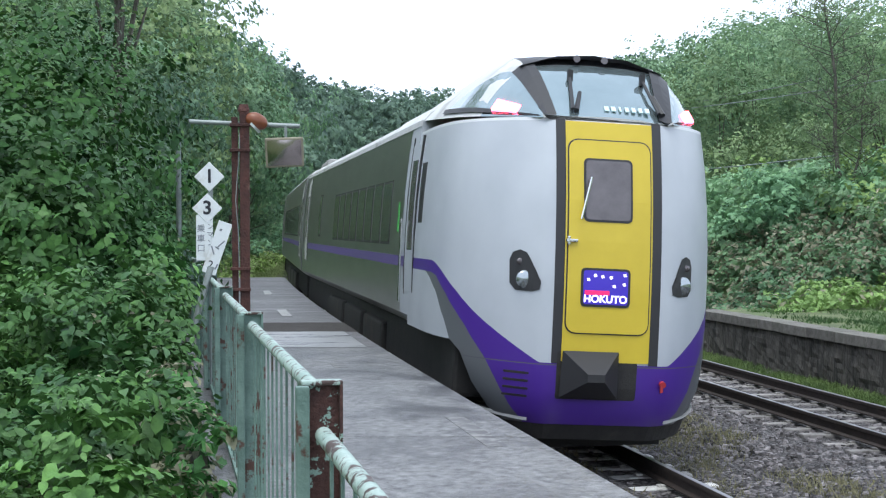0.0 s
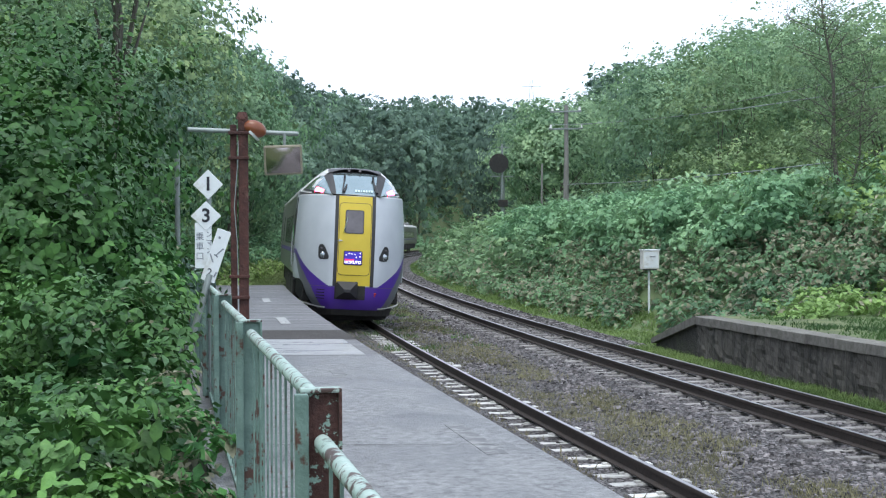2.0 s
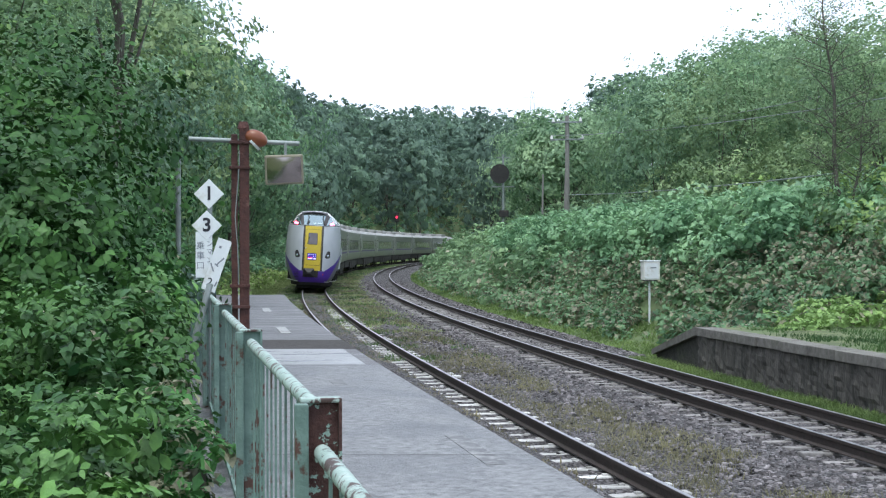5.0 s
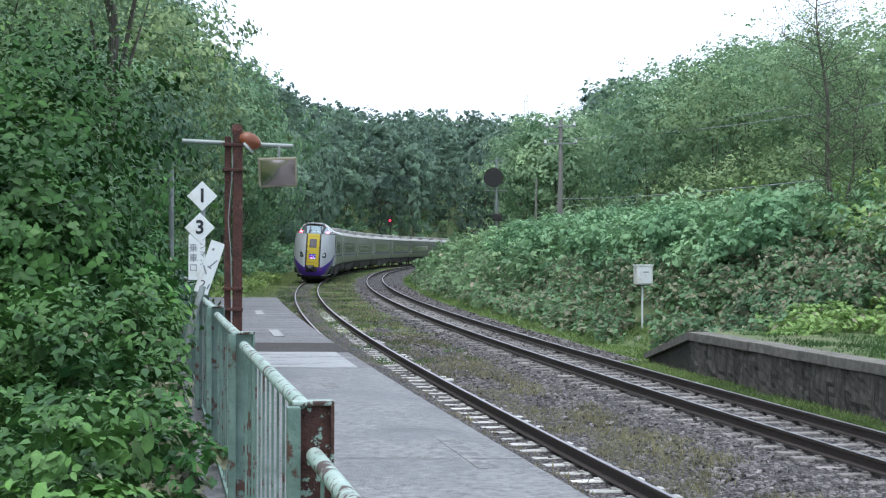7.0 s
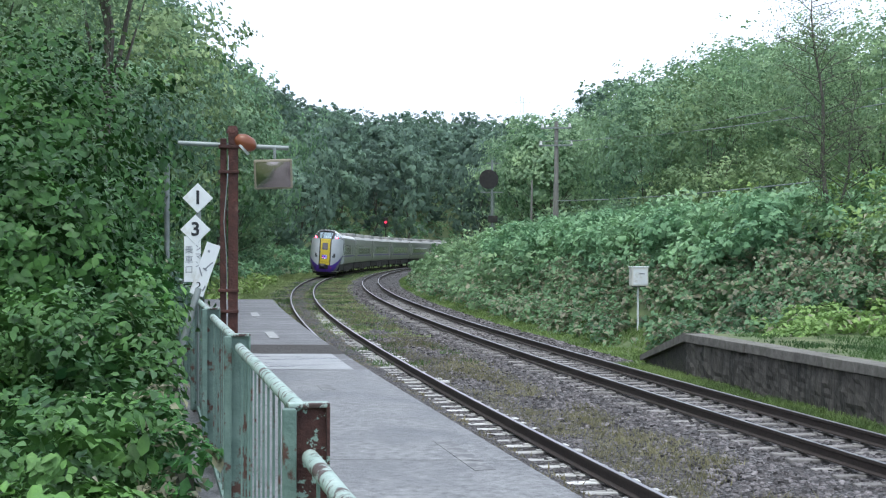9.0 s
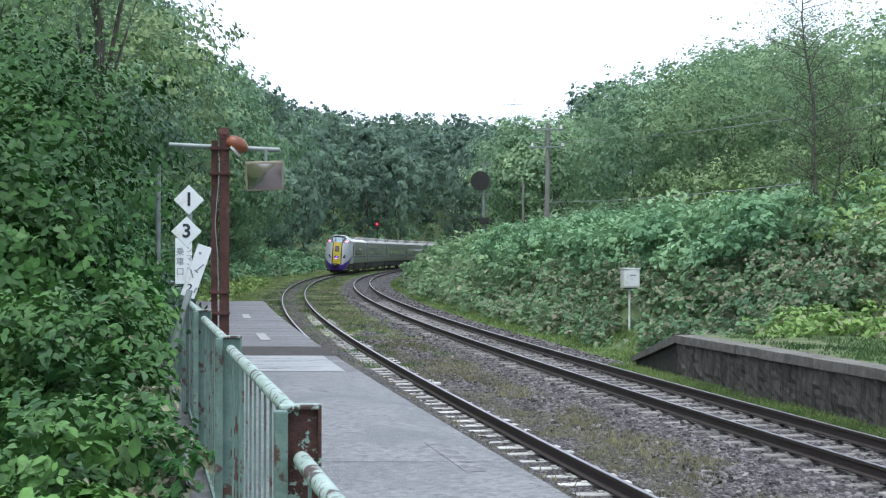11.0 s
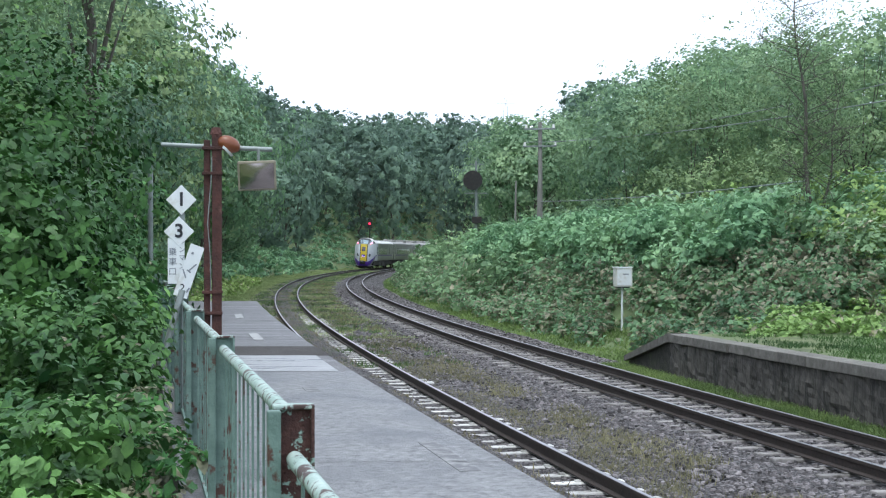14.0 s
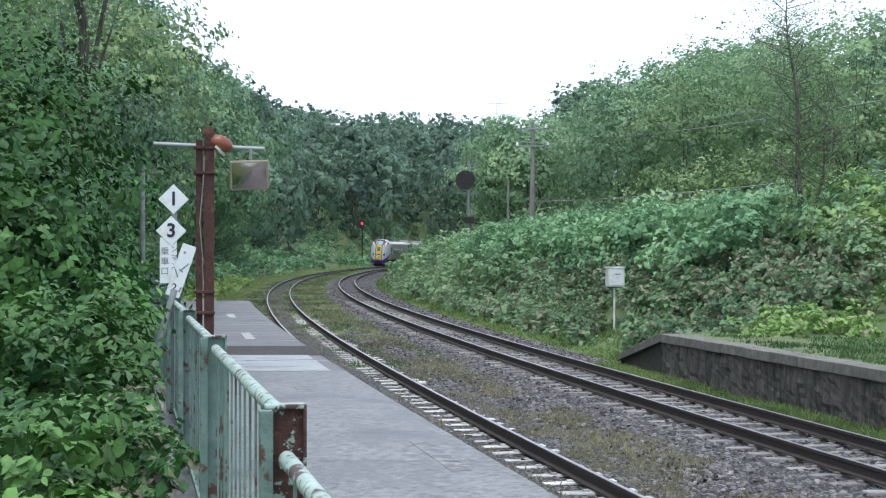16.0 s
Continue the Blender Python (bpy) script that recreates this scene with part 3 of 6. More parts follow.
def nose_paint():
    """Light grey nose with a purple sweep and a grey wedge under it; u runs round the nose, v is the height."""
    m, n, l, b = nodes_of("nose_paint")
    uv = n.new("ShaderNodeUVMap")
    uv.uv_map = "wrap"
    sep = n.new("ShaderNodeSeparateXYZ")
    l.new(uv.outputs[0], sep.inputs[0])
    t = n.new("ShaderNodeTexNoise")
    t.inputs["Scale"].default_value, t.inputs["Detail"].default_value = 1.6, 5
    co = n.new("ShaderNodeTexCoord")
    l.new(co.outputs["Object"], t.inputs[0])
    base = ramp_of(n, [(0.3, (0.42, 0.45, 0.49)), (0.7, (0.49, 0.52, 0.56))])
    l.new(t.outputs[0], base.inputs[0])
    col = base.outputs[0]
    # u from 0 at the centre line to 4.2 m round the side, as 0 to 1
    lower = lookup(n, l, sep.outputs[0], [(0.0, 0.0), (0.175, 0.0), (0.19, 0.42), (0.225, 0.58), (0.295, 1.0), (0.375, 1.3), (0.476, 1.57), (0.548, 1.72), (0.6, 1.75), (1.0, 1.75)], 4.0)
    upper = lookup(n, l, sep.outputs[0], [(0.0, 1.0), (0.148, 1.0), (0.18, 1.07), (0.238, 1.2), (0.31, 1.36), (0.405, 1.58), (0.5, 1.77), (0.56, 1.85), (0.6, 1.87), (1.0, 1.87)], 4.0)
    wedge_back = lookup(n, l, sep.outputs[0], [(0.0, 0.0), (0.32, 0.0), (0.335, 0.42), (0.365, 0.62), (0.42, 1.0), (0.476, 1.3), (0.548, 1.57), (0.62, 1.7), (0.67, 1.75), (1.0, 1.75)], 4.0)
    masks = []
    for low, high in ((wedge_back, lower), (lower, upper)):
        a = n.new("ShaderNodeMath")
        a.operation = "GREATER_THAN"
        l.new(sep.outputs[1], a.inputs[0])
        l.new(low, a.inputs[1])
        c = n.new("ShaderNodeMath")
        c.operation = "LESS_THAN"
        l.new(sep.outputs[1], c.inputs[0])
        l.new(high, c.inputs[1])
        p = n.new("ShaderNodeMath")
        p.operation = "MULTIPLY"
        l.new(a.outputs[0], p.inputs[0])
        l.new(c.outputs[0], p.inputs[1])
        masks.append(p.outputs[0])
    for mask, paint in zip(masks, ((0.12, 0.13, 0.14), (0.068, 0.024, 0.26))):
        mx = n.new("ShaderNodeMix")
        mx.data_type = "RGBA"
        mx.inputs[7].default_value = (*paint, 1)
        l.new(mask, mx.inputs[0])
        l.new(col, mx.inputs[6])
        col = mx.outputs[2]
    # a whiter brow under the windscreen and a fine joint round the skirt
    for low, high, paint in ((3.24, 9.0, (0.66, 0.68, 0.7)), (0.978, 0.988, (0.1, 0.1, 0.12))):
        a = n.new("ShaderNodeMath")
        a.operation, a.inputs[1].default_value = "GREATER_THAN", low
        l.new(sep.outputs[1], a.inputs[0])
        c = n.new("ShaderNodeMath")
        c.operation, c.inputs[1].default_value = "LESS_THAN", high
        l.new(sep.outputs[1], c.inputs[0])
        p = n.new("ShaderNodeMath")
        p.operation = "MULTIPLY"
        l.new(a.outputs[0], p.inputs[0])
        l.new(c.outputs[0], p.inputs[1])
        mx = n.new("ShaderNodeMix")
        mx.data_type = "RGBA"
        mx.inputs[7].default_value = (*paint, 1)
        l.new(p.outputs[0], mx.inputs[0])
        l.new(col, mx.inputs[6])
        col = mx.outputs[2]
    l.new(col, b.inputs["Base Color"])
    b.inputs["Roughness"].default_value = 0.36
    return m


NOSE = nose_paint()
CAB_PAINT = surface("cab_side_paint", (0.42, 0.45, 0.49), (0.49, 0.52, 0.56), 1.6, 0.36, bump=0.0)
PLAN = [(0.0, 0.0), (0.3, 0.0), (0.56, 0.004), (0.66, 0.049), (0.8, 0.168), (0.93, 0.304), (1.05, 0.458), (1.15, 0.62), (1.23, 0.8), (1.3, 1.02), (1.35, 1.25), (1.385, 1.52), (1.405, 1.82), (1.413, 2.12), (1.415, 2.4), (1.415, 3.2)]
LEVELS = [(0.42, 0.9, 0.16), (0.55, 0.945, 0.06), (0.75, 0.975, 0.01), (1.0, 0.99, 0.0), (1.3, 0.997, 0.0), (1.7, 1.0, 0.01), (2.1, 0.998, 0.04), (2.5, 0.988, 0.09), (2.85, 0.972, 0.16), (3.08, 0.955, 0.22), (3.27, 0.94, 0.275)]


def nose_point(i, side, level):
    x, y = PLAN[i]
    z, w, back = LEVELS[level]
    floor = 0.42 if y < 0.4 else min(1.12, 0.42 + (y - 0.4) * 1.5)
    z = max(z, floor)
    return Vector((side * x * w, y + back * max(0, 1 - y / 3.2), z))


def front_y(x, z):
    """How far back the nose's skin lies at x and z."""
    w = np.interp(z, [q[0] for q in LEVELS], [q[1] for q in LEVELS])
    back = np.interp(z, [q[0] for q in LEVELS], [q[2] for q in LEVELS])
    y = np.interp(abs(x) / w, [p[0] for p in PLAN[:-2]], [p[1] for p in PLAN[:-2]])
    return float(y + back * max(0, 1 - y / 3.2))


def plate(name, outline, proud, thick, material, parent, label=""):
    """A plate of the given convex outline lying on the nose, built in level rows so that it follows the skin."""
    zs = [p[1] for p in outline]
    lo, hi = min(zs), max(zs)
    k = max(3, int((hi - lo) / 0.09))
    levels = sorted(set([lo + (hi - lo) * i / k for i in range(k + 1)] + [z for z in zs if hi - lo < 0.6 or z - lo < 0.15 or hi - z < 0.15]))
    bm, rows = bmesh.new(), []
    for z in levels:
        xs = []
        for p, q in zip(outline, outline[1:] + outline[:1]):
            if min(p[1], q[1]) - 1e-6 <= z <= max(p[1], q[1]) + 1e-6:
                f = 0 if abs(q[1] - p[1]) < 1e-9 else (z - p[1]) / (q[1] - p[1])
                xs += [p[0] + (q[0] - p[0]) * f] + ([q[0]] if abs(q[1] - p[1]) < 1e-9 else [])
        x0, x1 = min(xs), max(xs)
        front = [Vector((x0 + (x1 - x0) * i / 4, 0, z)) for i in range(5)]
        for v in front:
            v.y = front_y(v.x, z) - proud
        rows.append([bm.verts.new(v) for v in front] + [bm.verts.new(v + Vector((0, thick, 0))) for v in (front[4], front[0])])
    for a, b in zip(rows, rows[1:]):
        for i in range(4):
            bm.faces.new((a[i], a[i + 1], b[i + 1], b[i]))
        bm.faces.new((a[4], a[5], b[5], b[4]))
        bm.faces.new((a[6], a[0], b[0], b[6]))
    bm.faces.new(rows[0])
    bm.faces.new(rows[-1])
    bmesh.ops.recalc_face_normals(bm, faces=bm.faces)
    return part(name, bm, material, parent, label)


def rounded(x0, z0, x1, z1, r, k=4):
    pts = []
    for cx, cz, a0 in ((x1 - r, z1 - r, 0), (x0 + r, z1 - r, 90), (x0 + r, z0 + r, 180), (x1 - r, z0 + r, 270)):
        for i in range(k + 1):
            a = radians(a0 + 90 * i / k)
            pts.append((cx + r * math.cos(a), cz + r * math.sin(a)))
    return pts


SHELL = [(1.3, 1.12), (1.395, 1.22), (1.412, 1.6), (1.415, 2.1), (1.402, 2.6), (1.37, 3.05), (1.327, 3.4)]
ROOF = [(1.327, 3.4), (1.25, 3.5), (1.05, 3.6), (0.7, 3.69), (0.3, 3.73), (0, 3.74)]


def extrude(profile, y0, y1, cap=True):
    """A half profile, mirrored, run from y0 to y1."""
    full = [(-x, z) for x, z in profile] + [(x, z) for x, z in reversed(profile)]
    bm = bmesh.new()
    rows = [[bm.verts.new((x, y, z)) for x, z in full] for y in (y0, y1)]
    for i in range(len(full) - 1):
        bm.faces.new((rows[0][i], rows[0][i + 1], rows[1][i + 1], rows[1][i]))
    if cap:
        for r in rows:
            bm.faces.new(r)
    bmesh.ops.remove_doubles(bm, verts=bm.verts, dist=1e-5)
    bmesh.ops.recalc_face_normals(bm, faces=bm.faces)
    return bm


def side_x(z):
    return float(np.interp(z, [p[1] for p in SHELL], [p[0] for p in SHELL]))


def side_plate(y0, y1, z0, z1, side, proud=0.006, k=4):
    """A thin panel that follows the leaning side."""
    bm = bmesh.new()
    rows = []
    for i in range(k + 1):
        z = z0 + (z1 - z0) * i / k
        x = side * (side_x(z) + proud)
        rows.append([bm.verts.new((x, y0, z)), bm.verts.new((x, y1, z)), bm.verts.new((x - side * 0.03, y1, z)), bm.verts.new((x - side * 0.03, y0, z))])
    for a, b in zip(rows, rows[1:]):
        for i in range(4):
            bm.faces.new((a[i], a[(i + 1) % 4], b[(i + 1) % 4], b[i]))
    bm.faces.new(rows[0])
    bm.faces.new(rows[-1])
    bmesh.ops.recalc_face_normals(bm, faces=bm.faces)
    return bm


def add_side(car, side, y_first, y_last):
    y = y_first
    while y + 0.86 < y_last:
        w = part("window_frame", side_plate(y - 0.035, y + 0.9, 1.99, 2.79, side, 0.004), SEAL_GREY, car)
        part("pane", side_plate(y, y + 0.865, 2.025, 2.755, side, 0.009), GLASS_SIDE, w)
        y += 1.04


def add_running_gear(car, y0, y1):
    part("underframe", box((2.45, y1 - y0 - 0.3, 0.62), (0, (y0 + y1) / 2, 0.86), bevel=0.04), BLACK, car)
    for k, (a, b) in enumerate(((6.4, 8.6), (9.0, 11.6), (12.0, 14.6))):
        part("equipment_box", box((2.62, b - a, 0.55), (0, (a + b) / 2, 0.68), bevel=0.05), BLACK, car)
    for y in (3.6, CAR - 3.6):
        bogie = part("bogie", box((2.1, 2.9, 0.26), (0, y, 0.56), bevel=0.06), BLACK, car)
        bogie.matrix_basis = BODY_LEAN.inverted()
        for dy in (-1.05, 1.05):
            bm = tube((-0.62, y + dy, 0.41), (-0.5, y + dy, 0.41), 0.405, seg=20)
            add_tube(bm, (0.5, y + dy, 0.41), (0.62, y + dy, 0.41), 0.405, seg=20)
            add_tube(bm, (-0.5, y + dy, 0.41), (0.5, y + dy, 0.41), 0.07, seg=8)
            part("wheelset", bm, BLACK, bogie)


def add_end(car, y, sgn):
    part("gangway", box((1.15, 0.32, 2.1), (0, y + sgn * 0.16, 2.2), bevel=0.04), DARK_TRIM, car)


def add_doors(car, y0, y1):
    for side in (-1, 1):
        d = part("door", side_plate(y0, y1, 1.16, 3.28, side, 0.007, 6), DOOR_WHITE, car, "pale painted passenger door")
        part("door_window", side_plate(y0 + 0.32, y0 + 0.62, 2.0, 2.9, side, 0.012), GLASS_DOOR, d)
        for y in (y0 - 0.02, y1 + 0.02):
            part("door_seal", side_plate(y - 0.018, y + 0.018, 1.16, 3.3, side, 0.009, 6), DARK_TRIM, d)


def add_stripe(car, y0, y1):
    for side in (-1, 1):
        part("stripe", side_plate(y0, y1, 1.75, 1.87, side, 0.003), PURPLE, car, "thin purple waist stripe")


def make_mid_car():
    car = thing("train_car", "satin grey middle coach of a limited express train", "train car", group="coaches of the train")
    smooth(part("body", extrude(SHELL, 0.3, CAR - 0.3), STEEL, car), 30)
    smooth(part("roof", extrude(ROOF, 0.3, CAR - 0.3), ROOF_GREY, car), 30)
    for y0, y1 in ((3.2, 6.6), (13.5, 17.2)):
        part("roof_unit", box((1.5, y1 - y0, 0.44), (0, (y0 + y1) / 2, 3.8), bevel=0.12), ROOF_GREY, car)
    for side in (-1, 1):
        add_side(car, side, 3.2, 18.6)
    add_doors(car, 0.9, 1.75)
    add_doors(car, CAR - 1.75, CAR - 0.9)
    add_stripe(car, 2.0, CAR - 2.0)
    add_running_gear(car, 0.3, CAR - 0.3)
    add_end(car, 0.0, 1)
    add_end(car, CAR - 0.32, 1)
    return car


DOME = [(0.27, 0.62, 0.57, 3.3), (0.42, 0.74, 0.585, 3.43), (0.6, 0.88, 0.605, 3.58), (0.8, 1.0, 0.63, 3.735), (1.0, 1.09, 0.66, 3.86), (1.2, 1.15, 0.68, 3.94), (1.6, 1.22, 0.66, 4.01), (2.4, 1.28, 0.64, 4.05), (3.2, 1.31, 0.64, 4.0), (4.4, 1.32, 0.72, 3.87), (6.0, 1.327, 0.9, 3.75)]


def dome_at(y):
    k = [q[0] for q in DOME]
    return [float(np.interp(y, k, [q[i] for q in DOME])) for i in (1, 2, 3)]


def dome_side(y, f, side, proud=0.012):
    b, t, z = dome_at(y)
    e = 4 * f * (1 - f) * 0.035
    low = 3.25 + 0.15 * min(1, y / 3.2)
    return Vector((side * (b + (t - b) * f + proud + e), y, low + (z - 0.05 - low) * f + proud * 0.6 + e))


def make_cab_car():
    car = thing("train_car", "light grey, yellow and purple cab coach of a limited express train", "train car", group="coaches of the train")
    # nose skin
    bm = bmesh.new()
    uvl = bm.loops.layers.uv.new("wrap")
    run = [0.0]
    for p, q in zip(PLAN, PLAN[1:]):
        run.append(run[-1] + math.hypot(q[0] - p[0], q[1] - p[1]))
    u_of = {}
    for side in (-1, 1):
        grid = [[bm.verts.new(nose_point(i, side, k)) for k in range(len(LEVELS))] for i in range(len(PLAN))]
        for i, col in enumerate(grid):
            for v in col:
                u_of[v] = run[i] / 4.2
        for i in range(len(PLAN) - 1):
            for k in range(len(LEVELS) - 1):
                f = bm.faces.new((grid[i][k], grid[i + 1][k], grid[i + 1][k + 1], grid[i][k + 1]))
                for loop in f.loops:
                    loop[uvl].uv = (u_of[loop.vert], loop.vert.co.z)
    bmesh.ops.remove_doubles(bm, verts=bm.verts, dist=0.0004)
    bmesh.ops.recalc_face_normals(bm, faces=bm.faces)
    smooth(part("nose", bm, NOSE, car, "light grey nose with a purple sweep"), 50)
    # cab dome
    bm = bmesh.new()
    secs = []
    for y, b, t, z in DOME:
        half = [dome_side(y, f, 1, 0) for f in (0, 0.25, 0.5, 0.75, 1)] + [Vector((t * 0.55, y, z - 0.012)), Vector((0, y, z))]
        secs.append([bm.verts.new((-p.x, p.y, p.z)) for p in half] + [bm.verts.new(p) for p in reversed(half[:-1])])
    for a, b in zip(secs, secs[1:]):
        for i in range(len(a) - 1):
            f = bm.faces.new((a[i], a[i + 1], b[i + 1], b[i]))
            y = f.calc_center_median()
            f.material_index = 1 if y.y < 1.0 else 2 if (4 <= i <= 7 and y.y < 1.7) else 0
    bm.faces.new(secs[0])
    bmesh.ops.recalc_face_normals(bm, faces=bm.faces)
    smooth(part("cab_dome", bm, [ROOF_WHITE, GLASS_CAB, DARK_TRIM], car, "raised driving cab with sloped windscreen"), 35)
    for side in (-1, 1):
        bm = bmesh.new()
        ys = np.linspace(0.4, 2.2, 14)
        lo = [bm.verts.new(dome_side(y, 0.1, side)) for y in ys]
        hi = [bm.verts.new(dome_side(y, 0.1 + (0.72 if y < 1.05 else 0.72 * (2.22 - y) / 1.17), side)) for y in ys]
        for i in range(len(ys) - 1):
            bm.faces.new((lo[i], lo[i + 1], hi[i + 1], hi[i]))
        w = part("cab_side_window", bm, GLASS_CAB, car)
        # dark pillar and sill round it
        bm = bmesh.new()
        rows = []
        for y in np.linspace(0.275, 1.04, 10):
            b, top, z = dome_at(y)
            rows.append([bm.verts.new(v) for v in (dome_side(y, 0.8, side, 0.016), Vector((side * (top + 0.012), y, z - 0.03)), Vector((side * (top - 0.075), y, z - 0.006)))])
        for u, v in zip(rows, rows[1:]):
            for i in range(2):
                bm.faces.new((u[i], u[i + 1], v[i + 1], v[i]))
        part("windscreen_pillar", bm, DARK_TRIM, car)
        bm = bmesh.new()
        for i in range(12):
            a0, a1 = 0.3 + 2.0 * i / 12, 0.3 + 2.0 * (i + 1) / 12
            bm.faces.new([bm.verts.new(dome_side(y, f, side, 0.014)) for y, f in ((a0, 0.05), (a1, 0.05), (a1, 0.12), (a0, 0.12))])
        part("window_sill", bm, DARK_TRIM, w)
        bm = bmesh.new()
        outer = [bm.verts.new(dome_side(y, f, side, 0.035)) for y, f in ((0.54, 0.09), (0.82, 0.09), (0.82, 0.3), (0.57, 0.34))]
        inner = [bm.verts.new(dome_side(y, f, side, 0.0)) for y, f in ((0.52, 0.06), (0.84, 0.06), (0.84, 0.33), (0.55, 0.38))]
        bm.faces.new(outer)
        for i in range(4):
            bm.faces.new((outer[i], outer[(i + 1) % 4], inner[(i + 1) % 4], inner[i]))
        part("tail_light", bm, TAIL, car, "glowing red tail lamp")
        # wiper
        wx, wt = (-0.34, -0.28) if side < 0 else (0.5, 0.44)
        bm = tube((wx, 0.3, 3.36), (wt, 0.74, 3.725), 0.02, 0.016, 6)
        add_tube(bm, (wx + 0.035, 0.3, 3.35), (wt + 0.05, 0.5, 3.54), 0.028, 0.02, 6)
        add_box(bm, (0.05, 0.05, 0.11), (wt, 0.72, 3.72))
        part("wiper", bm, DARK_TRIM, car)
        # headlight
        hx = [(0.635, 1.665), (0.7, 1.645), (0.83, 1.65), (0.875, 1.71), (0.88, 1.93), (0.855, 2.0), (0.8, 2.025), (0.745, 2.0), (0.71, 1.93), (0.625, 1.74)]
        h = plate("headlight", [(side * x, z) for x, z in hx], 0.012, 0.05, DARK_TRIM, car, "black headlight recess with clear lens")
        bm = bmesh.new()
        bmesh.ops.create_uvsphere(bm, u_segments=16, v_segments=10, radius=0.085, matrix=Matrix.Translation((side * 0.755, front_y(0.755, 1.755) - 0.005, 1.752)) @ Matrix.Diagonal((1, 0.35, 1, 1)))
        smooth(part("lens", bm, LENS, h), 180)
        bm = bmesh.new()
        bmesh.ops.create_uvsphere(bm, u_segments=10, v_segments=6, radius=0.04, matrix=Matrix.Translation((side * 0.79, front_y(0.79, 1.92) - 0.005, 1.915)) @ Matrix.Diagonal((1.2, 0.3, 0.8, 1)))
        smooth(part("small_lamp", bm, GLASS_DOOR, h), 180)
        # black strips beside the yellow panel, white lip at the bottom
        plate("black_strip", rounded(min(side * 0.415, side * 0.505), 1.0, max(side * 0.415, side * 0.505), 3.265, 0.004, 1), 0.006, 0.03, DARK_TRIM, car)
        bm = bmesh.new()
        for i in range(8):
            x0, x1 = 0.66 + 0.6 * i / 8, 0.66 + 0.6 * (i + 1) / 8
            z0, z1 = 0.44 + 0.09 * (i / 8) ** 1.5, 0.44 + 0.09 * ((i + 1) / 8) ** 1.5
            y0, y1 = front_y(x0, z0) - 0.03, front_y(x1, z1) - 0.03
            q = [bm.verts.new(v) for v in ((side * x0, y0, z0), (side * x1, y1, z1), (side * x1, y1, z1 + 0.035), (side * x0, y0, z0 + 0.03))]
            r = [bm.verts.new(v.co + Vector((0, 0.08, 0))) for v in q]
            bm.faces.new(q)
            for a in range(4):
                bm.faces.new((q[a], q[(a + 1) % 4], r[(a + 1) % 4], r[a]))
        bmesh.ops.recalc_face_normals(bm, faces=bm.faces)
        part("skirt_lip", bm, DOOR_WHITE, car, "thin white lip along the skirt")
    bm = bmesh.new()
    caps = [[bm.verts.new((x, y, z - (0.03 if y > 1.2 else 0))) for x, z in ((-0.72, 3.83), (-0.36, 3.945), (0, 3.975), (0.36, 3.945), (0.72, 3.83))] for y in (0.98, 1.2, 1.6)]
    for a, b in zip(caps, caps[1:]):
        for i in range(4):
            bm.faces.new((a[i], a[i + 1], b[i + 1], b[i]))
    bmesh.ops.solidify(bm, geom=bm.faces[:], thickness=0.07)
    bmesh.ops.translate(bm, verts=bm.verts, vec=(0, 0, -0.015))
    part("roof_cowl", bm, DARK_TRIM, car, "black cowl with two small lamps")
    for x in (-0.16, 0.12):
        part("cowl_lamp", tube((x, 0.955, 3.915), (x, 0.99, 3.915), 0.035, seg=12), GLASS_DOOR, car)
    # yellow front with its door
    panel = plate("front_panel", rounded(-0.415, 1.02, 0.415, 3.245, 0.004, 1), 0.012, 0.04, YELLOW, car, "yellow front panel")
    plate("door_joint", rounded(-0.4, 1.275, 0.4, 3.08, 0.1), 0.016, 0.03, DARK_TRIM, car)
    fd = plate("front_door", rounded(-0.388, 1.287, 0.388, 3.068, 0.092), 0.026, 0.03, YELLOW, car, "yellow gangway door with a square window")
    plate("window_seal", rounded(-0.25, 2.31, 0.215, 2.9, 0.045), 0.032, 0.02, DARK_TRIM, fd)
    plate("door_window", rounded(-0.23, 2.33, 0.195, 2.88, 0.035), 0.037, 0.02, GLASS_DOOR, fd)
    for nm, (x, y, z, w, h) in {"door_handle": (-0.36, 0, 2.13, 0.11, 0.03), "door_key": (-0.39, 0, 2.13, 0.03, 0.08)}.items():
        part(nm, box((w, 0.03, h), (x, front_y(x, z) - 0.04, z), bevel=0.008), CHROME, fd)
    part("window_wiper", tube((-0.28, 0.0, 2.33), (-0.19, 0.04, 2.72), 0.012, seg=6), CHROME, fd)
    ds = plate("display_case", rounded(-0.262, 1.53, 0.205, 1.885, 0.04), 0.034, 0.02, DARK_TRIM, fd, "lit train-name display")
    plate("display", rounded(-0.24, 1.552, 0.183, 1.864, 0.025), 0.038, 0.01, SIGN_BLUE, ds)
    for i, (x, z) in enumerate(((-0.165, 1.77), (-0.1, 1.81), (-0.03, 1.8), (0.05, 1.795), (0.18, 1.82), (0.08, 1.715), (0.175, 1.735))):
        x, z = x - 0.03, z + 0.008
        bm = box((0.034, 0.004, 0.012), (x, front_y(x, z) - 0.042, z), Matrix.Rotation(0.5, 4, "Y"))
        add_box(bm, (0.012, 0.004, 0.03), (x, front_y(x, z) - 0.042, z), Matrix.Rotation(0.4, 4, "Y"))
        part("star", bm, SIGN_WHITE, ds)
    part("red_bar", box((0.23, 0.004, 0.04), (-0.11, front_y(0, 1.66) - 0.042, 1.66)), SIGN_RED, ds)
    cu = bpy.data.curves.new("train_name", "FONT")
    cu.body, cu.size, cu.extrude, cu.align_x = "HOKUTO", 0.095, 0.001, "CENTER"
    cu.offset = 0.0025
